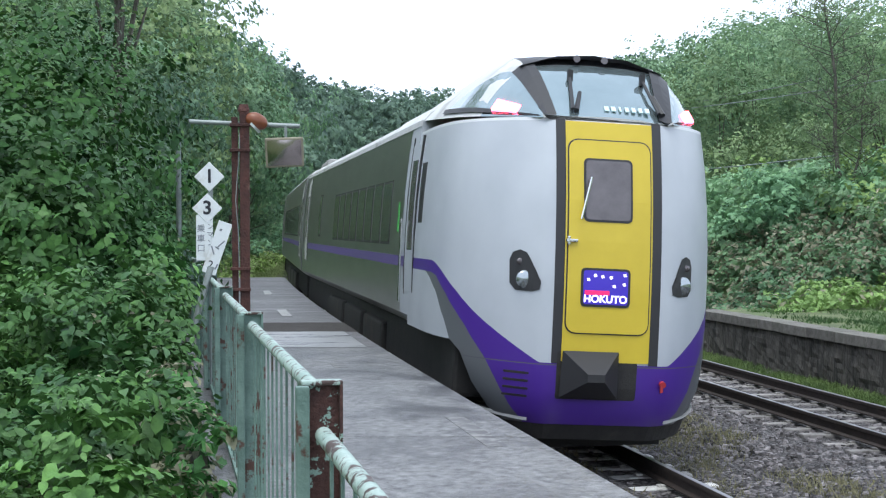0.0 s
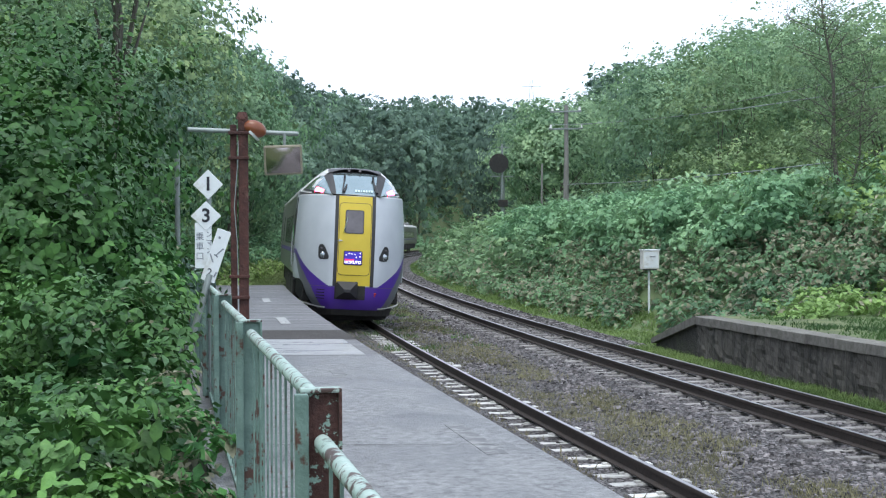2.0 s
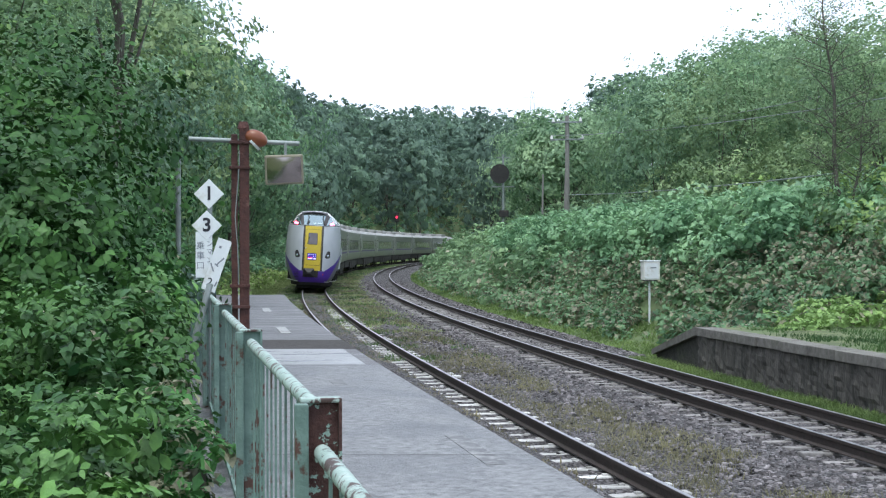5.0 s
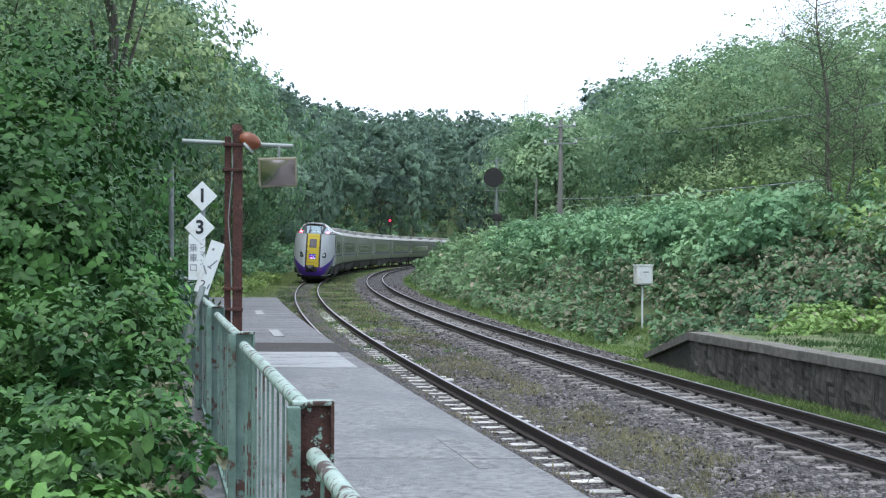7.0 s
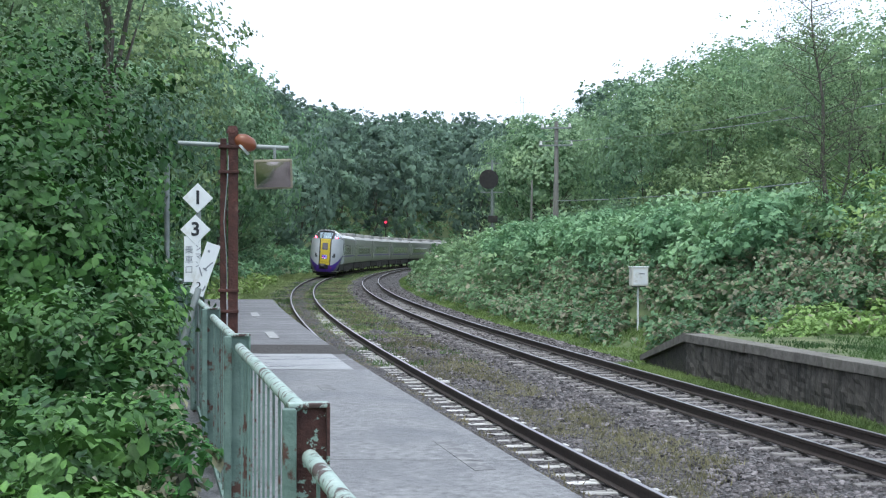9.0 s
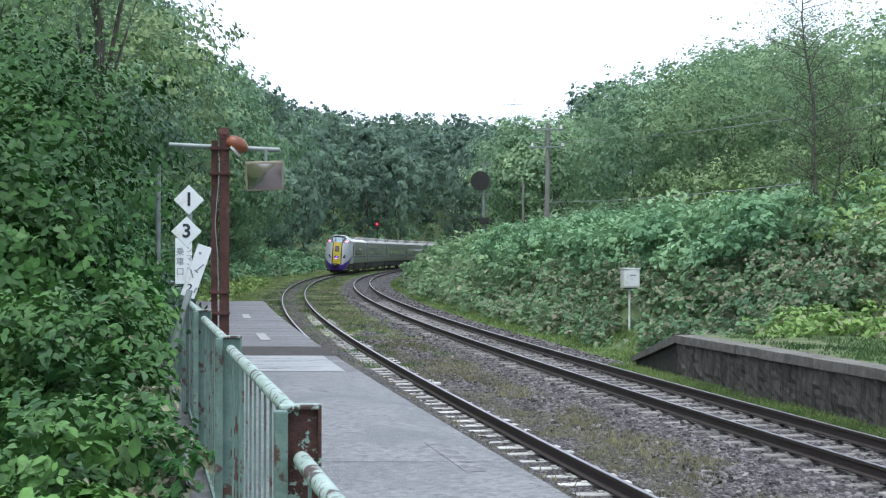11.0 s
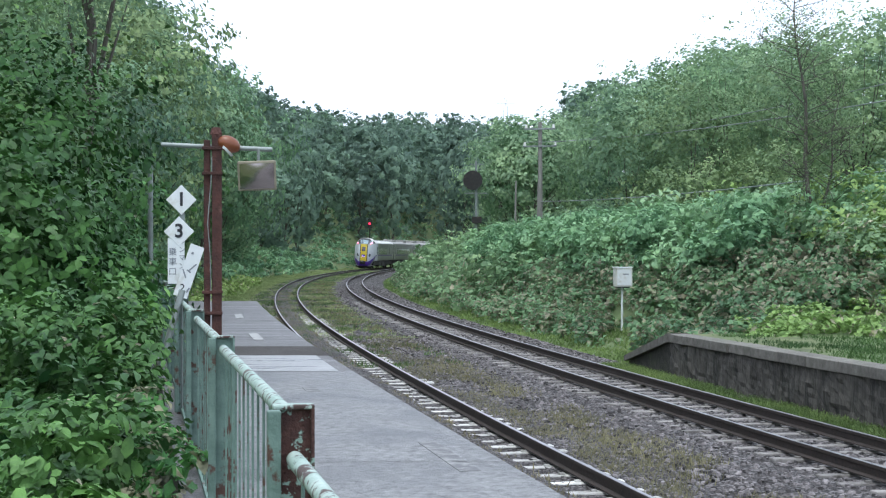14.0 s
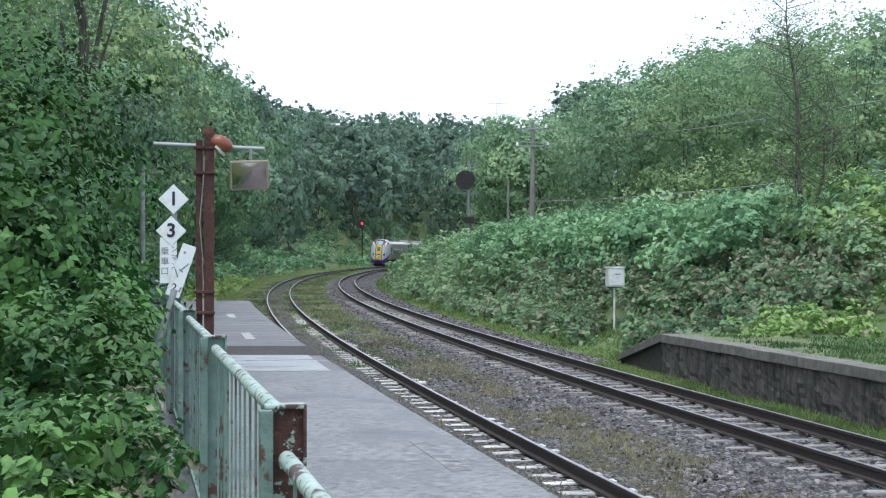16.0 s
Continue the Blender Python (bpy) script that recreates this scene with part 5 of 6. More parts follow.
def build_near_trees():
    g = "trees beside the platform"
    for i, (x, y, h, rad, n) in enumerate(((-5.1, 16.2, 4.7, 2.0, 12000), (-6.6, 20.5, 5.6, 2.5, 11000), (-4.25, 13.6, 3.3, 1.25, 7500))):
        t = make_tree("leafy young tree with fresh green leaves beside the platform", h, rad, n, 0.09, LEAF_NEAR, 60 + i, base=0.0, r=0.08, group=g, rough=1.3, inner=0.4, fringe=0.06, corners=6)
        t.matrix_basis = pose(x, y, 0.1, 0, 0, 40 * i)
    t = make_tree("tall old tree with dark crown over the platform", 13.5, 2.0, 9000, 0.12, LEAF_WOOD, 70, base=0.44, r=0.22, group=g, rough=1.1, fringe=0.09)
    t.matrix_basis = pose(-7.75, 30.5, 0.6, 0, 0, 10)
    t = make_tree("pale leafy tree reaching over the young trees", 9.0, 2.2, 8000, 0.12, LEAF_WEED, 73, base=0.35, r=0.14, group=g, rough=1.0, fringe=0.09)
    t.matrix_basis = pose(-9.2, 27.5, 0.6, 0, 0, 30)
    t = make_tree("dark tree on the slope behind the platform", 7.0, 2.6, 8000, 0.15, LEAF_WOOD, 71, base=0.0, r=0.16, group=g)
    t.matrix_basis = pose(-9.6, 40, 1.0, 0, 0, 80)
    t = make_tree("tall tree with a rounded crown above the slope", 14.0, 2.9, 7000, 0.24, LEAF_WOOD, 72, base=0.3, r=0.2, group=g, fringe=0.06)
    t.matrix_basis = pose(-16.6, 100, 0.2, 0, 0, 20)


build_near_trees()


def build_bare_tree():
    """A thin tree with two stems and few leaves that stands before the scrub."""
    t = thing("tree", "thin sparse tree with two bare stems on the bank", "tree", pose(9.45, 38.5, 1.6))
    r = np.random.default_rng(81)
    tips = []
    for k, (lean, tall, thick) in enumerate(((-0.42, 7.6, 0.085), (0.75, 5.2, 0.055), (-0.55, 3.0, 0.035))):
        bm = bmesh.new()
        n = 10
        pts = [Vector((0.12 * k + lean * (i / n) ** 1.3 + 0.07 * math.sin(i * 1.3 + k), 0.05 * i, tall * i / n)) for i in range(n + 1)]
        for i in range(n):
            add_tube(bm, pts[i], pts[i + 1], thick * (1 - 0.085 * i), thick * (1 - 0.085 * (i + 1)), 7)
        for i in range((44, 22, 6)[k]):
            f = r.uniform(3.0, 9.9)
            p = pts[int(f)].lerp(pts[int(f) + 1], f % 1)
            a = r.uniform(0, 6.28)
            m = (2.1 - 0.14 * f) * r.uniform(0.5, 1.1) * (1, 0.8, 0.5)[k]
            q = p + Vector((math.cos(a) * m, math.sin(a) * m * 0.8, m * r.uniform(0.25, 0.95)))
            add_tube(bm, p, q, 0.015, 0.006, 5)
            for _ in range(5):
                c = p.lerp(q, r.uniform(0.25, 1))
                e = c + Vector((r.normal() * 0.3, r.normal() * 0.3, abs(r.normal()) * 0.3))
                add_tube(bm, c, e, 0.007, 0.004, 4)
                tips.append(e)
        part("trunk" if k == 0 else "stem", bm, BARK, t)
    T = np.array([tuple(v) for v in tips])
    P = np.repeat(T, 22, 0) + r.normal(size=(len(T) * 22, 3)) * 0.24
    me = leaf_mesh("crown", P, r.normal(size=P.shape), 0.062, LEAF_HILL, rng=r)
    c = new("crown", me)
    c.parent = t


build_bare_tree()


# ---------------------------------------------------------------- grass
def blades(name, label, spots, tall, material, seed, width=0.02, tuft=12, spread=0.12):
    r = np.random.default_rng(seed)
    C = np.repeat(np.array(spots), tuft, 0)
    n = len(C)
    C = C + np.stack([r.normal(size=n) * spread, r.normal(size=n) * spread, np.zeros(n)], 1)
    h = tall * r.uniform(0.5, 1.3, n)
    lean = np.stack([r.normal(size=n) * 0.35, r.normal(size=n) * 0.35, np.ones(n)], 1) * h[:, None]
    a = r.uniform(0, 6.28, n)
    side = np.stack([np.cos(a), np.sin(a), np.zeros(n)], 1) * width
    V = np.stack([C - side, C + side, C + lean + lean * np.array([0.5, 0.5, -0.1])], 1).reshape(-1, 3)
    me = bpy.data.meshes.new(name)
    me.vertices.add(n * 3)
    me.vertices.foreach_set("co", V.ravel())
    me.loops.add(n * 3)
    me.loops.foreach_set("vertex_index", np.arange(n * 3, dtype=np.int32))
    me.polygons.add(n)
    me.polygons.foreach_set("loop_start", np.arange(0, n * 3, 3, dtype=np.int32))
    me.materials.append(material)
    me.update(calc_edges=True)
    tagged(new(name, me), label, "grass", kind="stuff")


def strip_spots(s0, s1, d0, d1, n, z, seed, patch=0.0, power=1.4):
    r = np.random.default_rng(seed)
    out = []
    while len(out) < n:
        s, d = s0 + (s1 - s0) * r.random() ** power, r.uniform(d0, d1)
        if noise.noise((s * 0.35, d * 0.9, seed)) < patch:
            continue
        out.append(tuple(at(s, d, z if z is not None else height(s, d) - 0.02)))
    return out


blades("verge_grass", "short green grass on the verge of the far track", strip_spots(28, 240, 6.3, 8.9, 6000, None, 51, -0.5), 0.13, GRASS, 51, 0.022, 12, 0.16)
blades("verge_grass", "short green grass at the foot of the old platform", strip_spots(10, 31.5, 5.3, 5.82, 1500, -0.21, 52, -0.35, 1.0), 0.12, GRASS, 52, 0.012)
blades("dry_grass", "dry yellowish grass and weeds between the tracks", strip_spots(9, 120, 0.95, 2.5, 4200, -0.22, 53, -0.12), 0.11, GRASS_DRY, 53, 0.008, 9, 0.12)
blades("track_grass", "sparse green weeds between the rails", strip_spots(30, 180, -1.5, 2.4, 1800, -0.2, 54, 0.05, 1.0), 0.12, GRASS, 54, 0.016, 10, 0.14)
blades("dry_grass", "dry yellowish grass beside the platform wall", strip_spots(9, 60, -1.5, -0.62, 1400, -0.2, 55, -0.1), 0.13, GRASS_DRY, 55, 0.012, 10, 0.1)
blades("verge_grass", "green grass on the verge beyond the platform end", strip_spots(43, 240, -5.2, -2.0, 4200, None, 56, -0.5), 0.16, GRASS_VERGE, 56, 0.03, 12, 0.18)
blades("platform_grass", "thin grass on the old platform", strip_spots(12, 28, 6.4, 9.4, 1200, 0.63, 57, -0.1), 0.09, GRASS, 57, 0.012, 10, 0.12)
blades("track_grass", "thin grass and moss over the far ballast", strip_spots(42, 190, -2.0, 2.6, 2600, -0.21, 59, -0.35, 1.2), 0.1, GRASS_VERGE, 59, 0.022, 10, 0.2)
blades("dry_grass", "low dry grass and moss between the near rails", strip_spots(9, 90, -0.48, 0.12, 1000, -0.18, 58, -0.15), 0.07, GRASS_DRY, 58, 0.012, 9, 0.08)


# ---------------------------------------------------------------- fence
GREEN_PAINT = surface("chipped_green_paint", (0.08, 0.14, 0.12), (0.17, 0.26, 0.225), 9, 0.6, bump=0.25, fine=50, stain=(0.075, 0.035, 0.025), stain_scale=7.0, stain_at=(0.56, 0.61), piece=0.12)
GREEN_PALE = surface("bleached_green_paint", (0.22, 0.33, 0.29), (0.42, 0.5, 0.46), 10, 0.55, bump=0.25, fine=60, stain=(0.06, 0.035, 0.03), stain_scale=13.0, stain_at=(0.53, 0.57))
RUST = surface("rusted_iron", (0.03, 0.013, 0.012), (0.1, 0.038, 0.03), 14, 0.85, bump=0.5, fine=70, stain=(0.2, 0.11, 0.09), stain_scale=5, stain_at=(0.62, 0.75))
GREY_STEEL = surface("galvanised_pipe", (0.17, 0.2, 0.2), (0.3, 0.335, 0.33), 6, 0.5, 0.3, bump=0.05)
FLAKED = surface("flaked_paint_on_rust", (0.04, 0.018, 0.016), (0.09, 0.04, 0.032), 16, 0.85, bump=0.4, fine=80, stain=(0.25, 0.37, 0.32), stain_scale=14, stain_at=(0.56, 0.58))
SIGN_PLATE = surface("sign_white", (0.62, 0.66, 0.68), (0.74, 0.77, 0.78), 6, 0.5, bump=0.02, stain=(0.5, 0.5, 0.47), stain_scale=3)
INK = plain("sign_ink", (0.015, 0.017, 0.025), 0.6)
GREY_INK = plain("faded_ink", (0.2, 0.22, 0.25), 0.7)


def fence_at(y, dx=0.0, z=0.0):
    return Vector((0.394 - 0.2118 * y + dx, y, z))


FENCE_TOP = 1.875
FENCE_TURN = Matrix.Rotation(math.atan(0.2118), 4, "Z")


def build_fence():
    fence = thing("fence", "chipped pale green steel railing along the platform back", "fence")
    posts = [3.74 + 3.06 * k for k in range(-1, 9)]
    for k, y in enumerate(posts):
        p = fence_at(y)
        bm = box((0.1, 0.012, FENCE_TOP - 0.3), (0, 0, 0), bevel=0.003)
        for x in (-0.047, 0.047):
            add_box(bm, (0.008, 0.055, FENCE_TOP - 0.3), (x, 0.0, 0))
        o = part("post", bm, FLAKED if k == 1 else GREEN_PAINT, fence, "rusted channel post with flaked paint" if k == 1 else "")
        o.matrix_basis = Matrix.Translation((p.x, p.y, 0.3 + (FENCE_TOP - 0.3) / 2)) @ FENCE_TURN
        cap = part("post_cap", box((0.104, 0.05, 0.012), bevel=0.004), GREEN_PALE, o)
        cap.matrix_basis = Matrix.Translation((0, 0, (FENCE_TOP - 0.3) / 2 + 0.004))
    bar = mesh_of("bar", box((0.026, 0.007, 0.92), bevel=0.001), GREEN_PAINT)
    for k, (y0, y1) in enumerate(zip(posts, posts[1:])):
        drop = 0.085 if k == 0 else 0.012
        a, b = fence_at(y0 + 0.04, 0, FENCE_TOP - drop - 0.02), fence_at(y1 - 0.04, 0, FENCE_TOP - 0.04 - drop)
        rail = part("top_rail", tube(a, b, 0.022, seg=14), GREEN_PALE, fence, "bleached tubular top rail")
        smooth(rail, 60)
        part("bottom_rail", box(((b - a).length, 0.03, 0.03), (a + b) / 2 - Vector((0, 0, 0.93)), (b - a).to_track_quat("X", "Z").to_matrix().to_4x4()), GREEN_PAINT, fence)
        st = part("end_stile", box((0.034, 0.034, 1.0), bevel=0.004), GREEN_PAINT, fence)
        q = fence_at(y0 + 0.07, -0.02)
        st.matrix_basis = Matrix.Translation((q.x, q.y, FENCE_TOP - 0.53 - drop)) @ FENCE_TURN
        st = part("end_stile", st.data, None, fence)
        q = fence_at(y1 - 0.06, -0.055)
        st.matrix_basis = Matrix.Translation((q.x, q.y, FENCE_TOP - 0.5)) @ FENCE_TURN
        n = 14
        for i in range(1, n):
            y = y0 + (y1 - y0) * i / n
            q = fence_at(y)
            o = part("bar", bar, None, fence)
            o.matrix_basis = Matrix.Translation((q.x, q.y, FENCE_TOP - drop - 0.49)) @ FENCE_TURN @ pose(0, 0, 0, 0, 0.4 * math.sin(i * 7.3 + k), 90)
    # a prop that leans against it from outside
    prop = part("prop", tube(fence_at(12.0, -0.42, 0.6), fence_at(12.3, -0.02, 1.95), 0.028, seg=8), GREY_STEEL, fence, "leaning grey steel prop")


build_fence()


# ---------------------------------------------------------------- pole with lamp and mirror
def text(name, body, size, parent, m, material, label=""):
    cu = bpy.data.curves.new(name, "FONT")
    cu.body, cu.size, cu.extrude, cu.align_x, cu.align_y = body, size, 0.0008, "CENTER", "CENTER"
    cu.space_line = 1.15
    cu.materials.append(material)
    o = new(name, cu)
    o.parent = parent
    o.matrix_basis = m
    return tagged(o, label)


def build_pole():
    px, py = -1.71, 10.6
    pole = thing("lamp_pole", "rusted iron pole with crossbar, orange lamp and mirror on the platform", "pole", pose(px, py, PLAT_Z, 0, 0, 8))
    h = 2.28
    bm = box((0.07, 0.075, h), (0.035, 0, h / 2), bevel=0.008)
    add_box(bm, (0.045, 0.06, h - 0.06), (-0.035, 0.01, h / 2 - 0.03), bevel=0.006)
    add_tube(bm, (0.03, 0, h - 0.02), (0.03, 0, h + 0.03), 0.045, 0.03, 12)
    part("post", bm, RUST, pole, "two rusted rails bolted together")
    for z in (h - 0.12, h - 0.3, 1.13, 0.98, 0.5):
        part("band", box((0.145, 0.1, 0.022), (0.003, 0, z), bevel=0.004), RUST, pole)
    cable = bmesh.new()
    pts = [(-0.006, -0.045, 1.12), (-0.012, -0.045, 1.4), (-0.03, -0.045, 1.62), (0.0, -0.045, 2.0), (0.0, -0.045, 2.1)]
    for a, b in zip(pts, pts[1:]):
        add_tube(cable, a, b, 0.0035, seg=6)
    part("cable", cable, GREY_STEEL, pole, "thin pale cable")
    bar = tube((-0.36, 0.07, 2.19), (0.43, 0.0, 2.155), 0.017, seg=10)
    smooth(part("crossbar", bar, GREY_STEEL, pole, "pale grey pipe crossbar"), 50)
    bm = bmesh.new()
    bmesh.ops.create_uvsphere(bm, u_segments=16, v_segments=10, radius=0.075, matrix=Matrix.Translation((0.12, -0.02, 2.19)) @ Matrix.Rotation(0.45, 4, "Y") @ Matrix.Diagonal((1.15, 0.7, 0.78, 1)))
    lampm = surface("orange_enamel", (0.12, 0.035, 0.014), (0.22, 0.065, 0.025), 9, 0.35, bump=0.05, stain=(0.5, 0.3, 0.15), stain_scale=9, stain_at=(0.66, 0.7))
    smooth(part("lamp_hood", bm, lampm, pole, "small orange enamel lamp hood"), 60)
    bm = tube((0.1, -0.02, 2.138), (0.112, -0.02, 2.15), 0.05, 0.06, 12)
    part("lamp_glass", bm, SIGN_PLATE, pole)
    mir = part("mirror", box((0.275, 0.03, 0.215), bevel=0.012), surface("mirror_frame", (0.2, 0.18, 0.13), (0.3, 0.27, 0.2), 8, 0.7, bump=0.1), pole, "small rectangular mirror in a tan frame")
    mir.matrix_basis = pose(0.32, -0.03, 1.965, 12, -2, -1)
    bm = bmesh.new()
    n = 10
    grid = [[bm.verts.new((-0.122 + 0.244 * i / n, -0.017 - 0.012 * (1 - ((i / n - 0.5) * 2) ** 2) * (1 - ((k / n - 0.5) * 2) ** 2), -0.092 + 0.184 * k / n)) for k in range(n + 1)] for i in range(n + 1)]
    for i in range(n):
        for k in range(n):
            bm.faces.new((grid[i][k], grid[i + 1][k], grid[i + 1][k + 1], grid[i][k + 1]))
    bmesh.ops.recalc_face_normals(bm, faces=bm.faces)
    g = part("mirror_face", bm, plain("aged_mirror", (0.42, 0.37, 0.36), 0.16, 1.0), mir)
    smooth(g, 180)
    part("mirror_hanger", tube((0.33, -0.0, 2.07), (0.33, 0.0, 2.16), 0.012, seg=6), GREY_STEEL, pole)


build_pole()


# ---------------------------------------------------------------- boarding signs
def build_signs():
    p = fence_at(12.9, 0.0)
    stand = thing("boarding_sign", "white diamond number signs and notice board on a grey post", "sign", pose(p.x, p.y, PLAT_Z, 0, 0, 8))
    part("post", tube((-0.005, 0.03, -0.3), (-0.005, 0.03, 1.95), 0.022, seg=8), GREY_STEEL, stand)
    for z, x, c in ((1.873, -0.01, "1"), (1.597, -0.03, "3")):
        d = part("plate", box((0.186, 0.006, 0.186), bevel=0.004), SIGN_PLATE, stand, "white diamond plate with a black numeral")
        d.matrix_basis = pose(x, 0, z, 0, 45, 0)
        text("numeral", c, 0.165, stand, pose(x, -0.006, z, 90, 0, 0), INK, "black numeral").data.offset = 0.004
    b = part("notice", box((0.145, 0.006, 0.4), (-0.055, 0.004, 1.34), bevel=0.003), SIGN_PLATE, stand, "white notice with small writing")
    text("writing", "乗\n車\n口", 0.075, stand, pose(-0.085, -0.001, 1.33, 90, 0, 0), GREY_INK)
    text("writing", "ワ\nン\nマ\nン", 0.062, stand, pose(-0.005, -0.001, 1.4, 90, 0, 0), GREY_INK)
    t = part("tilted_board", box((0.125, 0.008, 0.47), bevel=0.003), SIGN_PLATE, stand, "white board hanging askew with faded marks")
    t.matrix_basis = pose(0.055, -0.03, 1.25, 0, 19, 0)
    text("numeral", "2", 0.1, t, pose(-0.01, -0.006, -0.16, 90, 0, 0), INK)
    for x, z, w, h, r in ((0.045, -0.16, 0.012, 0.05, 10), (0.02, 0.04, 0.012, 0.09, 30), (-0.03, -0.03, 0.012, 0.08, -35), (0.0, 0.0, 0.04, 0.012, 20), (-0.02, 0.16, 0.02, 0.02, 0)):
        k = part("faded_bar", box((w, 0.002, h)), GREY_INK, t)
        k.matrix_basis = pose(x, -0.0055, z, 0, r, 0)
    wb = part("small_board", box((0.03, 0.012, 0.22), (0.225, 0.05, 1.06)), SIGN_PLATE, stand)


build_signs()
thin = thing("thin_pole", "thin grey steel pole standing in the undergrowth", "pole", pose(-3.45, 17.0, 0.3))
smooth(part("shaft", tube((0, 0, -0.3), (0, 0, 3.0), 0.033, 0.03, 10), GREY_STEEL, thin), 50)


# ---------------------------------------------------------------- line-side things
def build_cabinet():
    c = thing("equipment_box", "white line-side equipment box on a thin post", "box", pose(4.8, 41.5, -0.15, 0, 0, 8))
    part("post", tube((0.0, 0, -0.4), (0.0, 0, 1.5), 0.03, seg=10), SIGN_PLATE, c)
    bm = box((0.47, 0.36, 0.52), (0.02, 0, 1.69), bevel=0.02)
    part("case", bm, surface("cream_enamel", (0.55, 0.55, 0.5), (0.7, 0.7, 0.65), 5, 0.5, bump=0.03, stain=(0.3, 0.28, 0.2), stain_scale=2.5, stain_at=(0.62, 0.75)), c)
    part("lid", box((0.51, 0.4, 0.035), (0.02, 0, 1.965), bevel=0.01), SIGN_PLATE, c)
    part("door", box((0.4, 0.012, 0.44), (0.02, -0.185, 1.69), bevel=0.006), SIGN_PLATE, c)
    part("label_bar", box((0.16, 0.004, 0.03), (0.06, -0.194, 1.78)), GREY_INK, c)
    part("base", box((0.34, 0.28, 0.03), (0.02, 0, 1.416)), INK, c)


build_cabinet()
WOOD_POLE = surface("weathered_pole", (0.16, 0.155, 0.145), (0.27, 0.265, 0.25), 5, 0.9, bump=0.2, stretch=(1, 1, 0.2))
PORCELAIN = plain("porcelain", (0.75, 0.75, 0.74), 0.3)


def build_line_pole():
    o = thing("utility_pole", "grey concrete utility pole with two crossarms on the bank", "utility pole", pose(5.45, 90.0, 1.8, 0, 0, -12))
    smooth(part("shaft", tube((0, 0, -0.8), (0, 0, 8.3), 0.17, 0.12, 12), WOOD_POLE, o), 50)
    for z, w in ((7.9, 1.9), (6.85, 2.1)):
        a = part("crossarm", box((w, 0.1, 0.1), (0, -0.12, z), bevel=0.01), GREY_STEEL, o)
        for x in (-w / 2 + 0.12, w / 2 - 0.12):
            bm = tube((x, -0.12, z + 0.05), (x, -0.12, z + 0.27), 0.09, 0.06, 10)
            smooth(part("insulator", bm, PORCELAIN, a), 60)


build_line_pole()


def wire(name, a, b, sag, label, r=0.022):
    k, n = 6, 24
    w = (Vector(b) - Vector(a)).normalized()
    u = w.cross(Vector((0, 0, 1))).normalized()
    v = u.cross(w)
    verts, faces = [], []
    for i in range(n + 1):
        f = i / n
        p = Vector(a).lerp(Vector(b), f) - Vector((0, 0, sag * 4 * f * (1 - f)))
        verts += [p + (u * math.cos(2 * math.pi * j / k) + v * math.sin(2 * math.pi * j / k)) * r for j in range(k)]
    for i in range(n):
        faces += [(i * k + j, i * k + (j + 1) % k, (i + 1) * k + (j + 1) % k, (i + 1) * k + j) for j in range(k)]
    tagged(raw(name, verts, faces, GREY_STEEL, smooth=True), label, "wire")


wire("overhead_wire", (6.3, 90, 8.9), (19.5, 40, 8.7), 0.5, "thin overhead wire strung from the utility pole")
wire("overhead_wire", (4.6, 90, 8.9), (17.5, 40, 7.4), 0.5, "thin overhead wire strung from the utility pole")
wire("overhead_wire", (5.5, 90, 5.3), (13.2, 36, 4.55), 0.25, "low overhead cable strung from the utility pole", 0.025)

RED_LAMP = plain("red_signal_lamp", (0.8, 0.05, 0.1), 0.3, 0, 1.0, (1.0, 0.03, 0.1))
WHITE_LAMP = plain("white_marker_lamp", (0.9, 0.9, 0.9), 0.3, 0, 1.0)


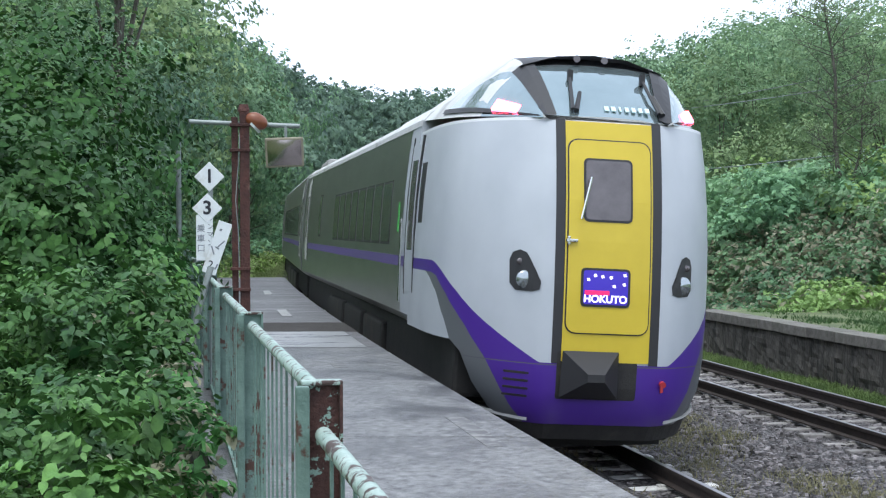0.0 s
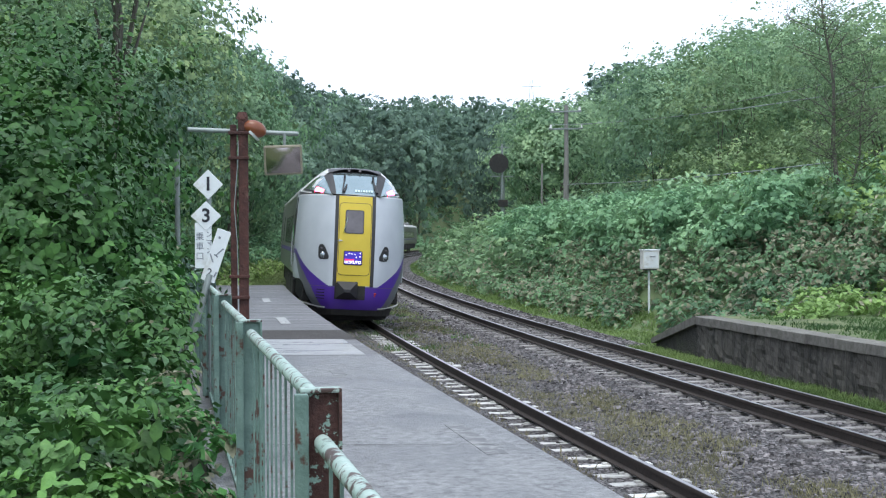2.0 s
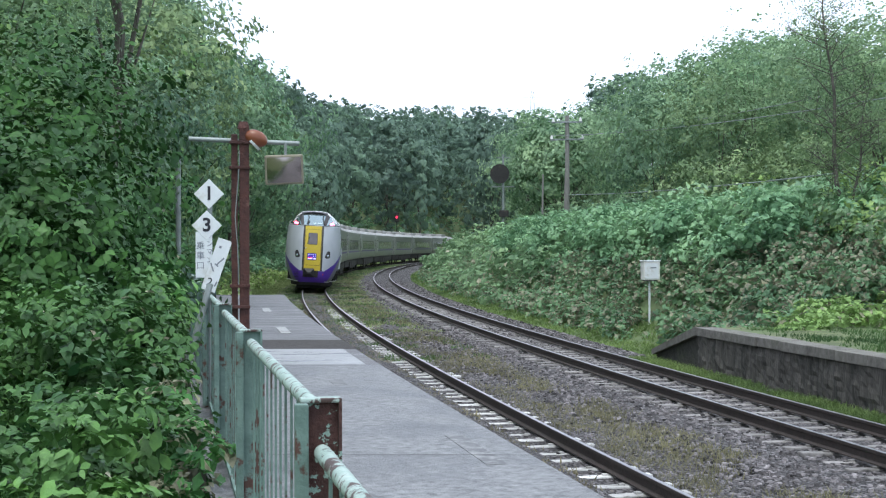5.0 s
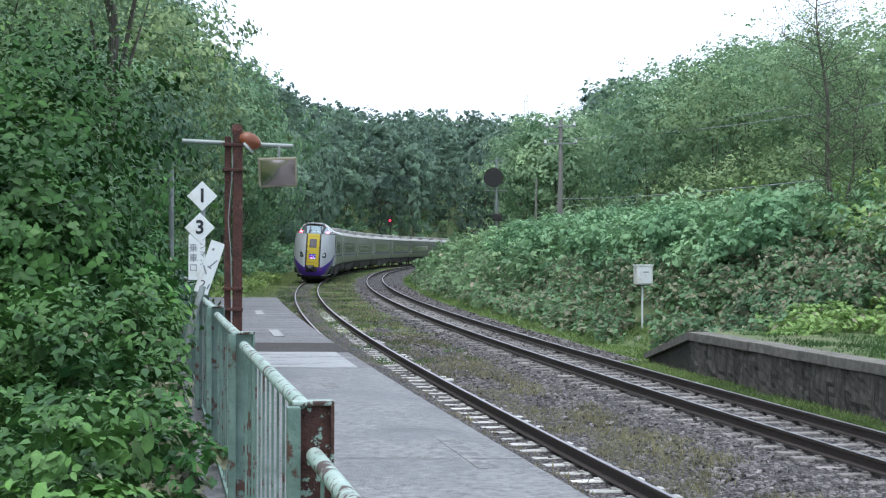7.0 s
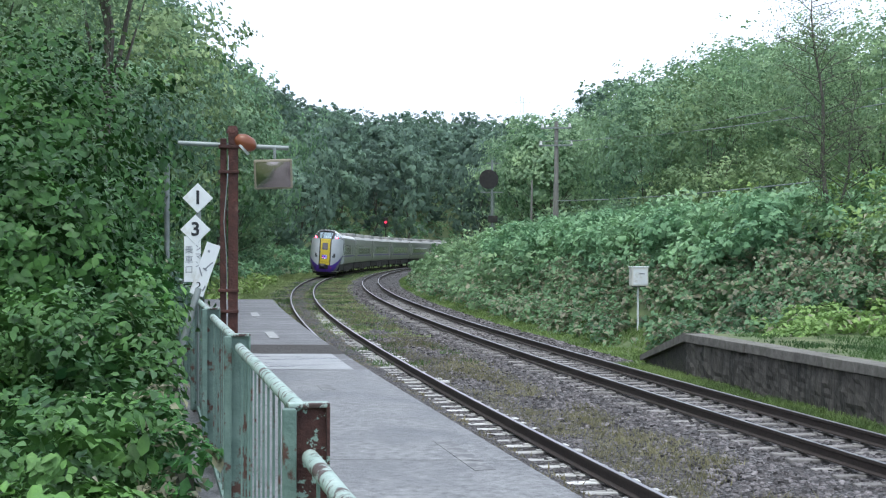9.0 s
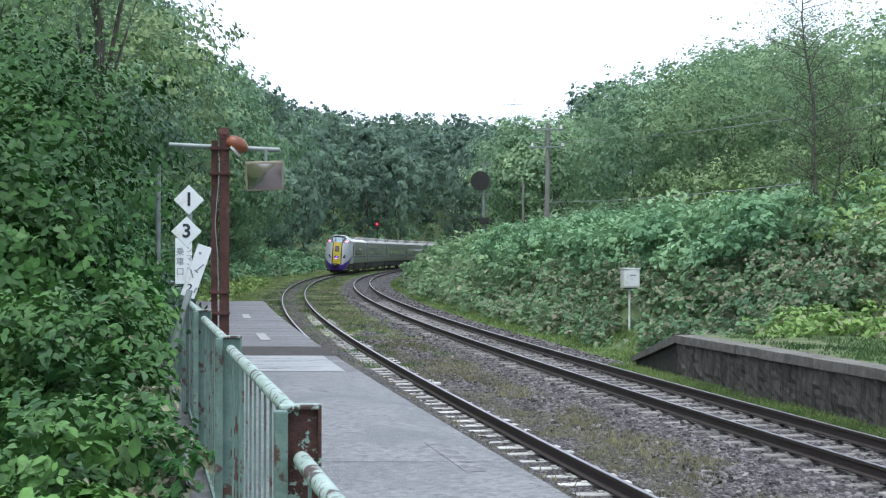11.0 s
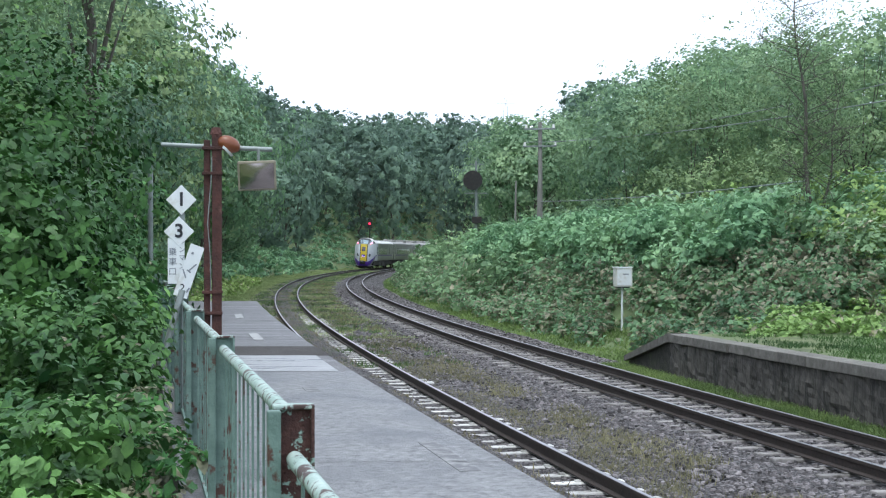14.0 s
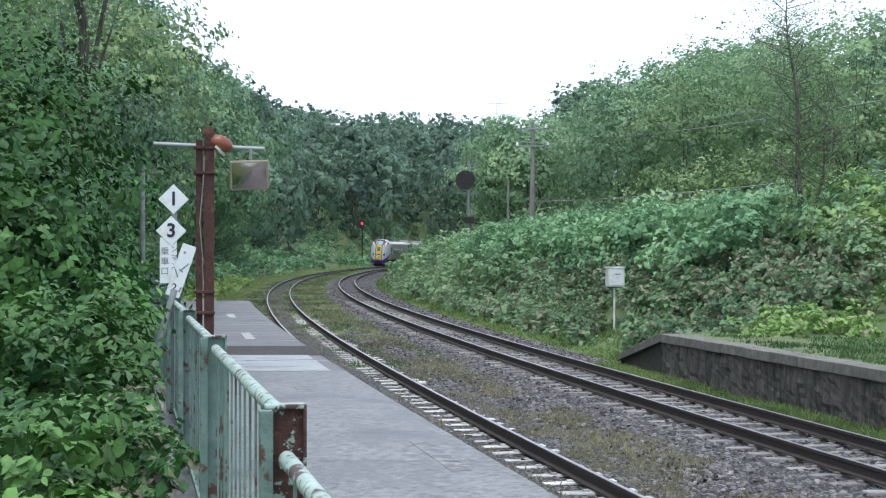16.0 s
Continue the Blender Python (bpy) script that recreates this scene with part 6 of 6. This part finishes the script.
def build_signals():
    s = thing("railway_signal", "dark line-side signal mast with red lamp lit", "signal", pose(-13.1, 240, 0.2))
    part("mast", tube((0, 0, -0.5), (0, 0, 7.4), 0.09, seg=8), BLACK, s)
    part("backboard", box((0.7, 0.12, 1.5), (0, -0.1, 6.6), bevel=0.08), BLACK, s)
    part("lamp", tube((0, -0.2, 6.6), (0, -0.16, 6.6), 0.21, seg=14), RED_LAMP, s, "lit red lamp")
    m = part("marker_lamp", tube((0.5, -0.2, 4.3), (0.5, -0.16, 4.3), 0.06, seg=10), WHITE_LAMP, s)
    part("marker_arm", box((0.6, 0.08, 0.08), (0.25, -0.1, 4.3)), BLACK, s)
    b = thing("railway_signal", "tall signal mast with round black backboard and ladder platform", "signal", pose(1.65, 110, 2.0))
    part("mast", tube((0.25, 0, -0.6), (0.25, 0, 7.0), 0.11, 0.09, 10), GREY_STEEL, b)
    part("backboard", tube((0, -0.2, 5.55), (0, -0.14, 5.55), 0.72, seg=24), BLACK, b, "round black backboard")
    part("backing_box", box((0.5, 0.25, 1.1), (0, -0.02, 5.5), bevel=0.03), BLACK, b)
    part("top_bar", box((0.95, 0.06, 0.06), (0.3, 0, 6.75)), GREY_STEEL, b)
    part("platform", box((1.7, 0.6, 0.06), (0.2, 0.2, 4.6)), GREY_STEEL, b)
    part("lower_box", box((0.7, 0.4, 0.5), (0.3, 0, 2.6), bevel=0.03), BLACK, b)
    for x in (-0.15, 0.15):
        part("ladder_rail", tube((0.25 + x, 0.3, 0), (0.25 + x, 0.3, 4.6), 0.03, seg=6), GREY_STEEL, b)
    for x in (3.2, 4.9):
        q = thing("thin_pole", "thin grey pole beside the signal on the bank", "pole", pose(1.65 + x, 112, 2.0))
        part("shaft", tube((0, 0, -0.5), (0.1, 0, 5.6), 0.09, 0.07, 8), WOOD_POLE, q)


build_signals()


def build_tower():
    """A lattice tower far beyond the ridge."""
    t = thing("pylon", "distant steel lattice power pylon beyond the ridge", "pylon", pose(33.5, 900, 0))
    for sx in (-1, 1):
        for sy in (-1, 1):
            part("leg", tube((sx * 5, sy * 5, 0), (sx * 0.8, sy * 0.8, 96), 0.12, 0.08, 5), GREY_STEEL, t)
    for z, w in ((74, 9), (83, 8), (92, 6)):
        part("crossarm", box((w * 2, 0.2, 0.25), (0, 0, z)), GREY_STEEL, t)
    for i in range(8):
        z, r = 12 * i, 5 - 0.52 * i
        part("brace", tube((-r, -r, z), (r - 0.5, -r + 0.5, z + 12), 0.07, seg=4), GREY_STEEL, t)
        part("brace", tube((r, -r, z), (-r + 0.5, -r + 0.5, z + 12), 0.07, seg=4), GREY_STEEL, t)


build_tower()


# ---------------------------------------------------------------- small pieces of the setting
build_far_platform()
build_sleepers()
build_stones()


# ---------------------------------------------------------------- what moves
def motions():
    times = [0.5 * k for k in range(33)]
    for i, car in enumerate(cars):
        rows = []
        for t in times:
            s = place_of(t) + CAR * i
            a, b = at(s + 3.6), at(s + CAR - 3.6)
            turn = math.atan2(-(b - a).x, (b - a).y)
            w = (b - a).normalized()
            rows.append((t, Matrix.Translation(a - w * 3.6) @ Matrix.Rotation(turn, 4, "Z") @ BODY_LEAN))
        walk(car, rows)


motions()
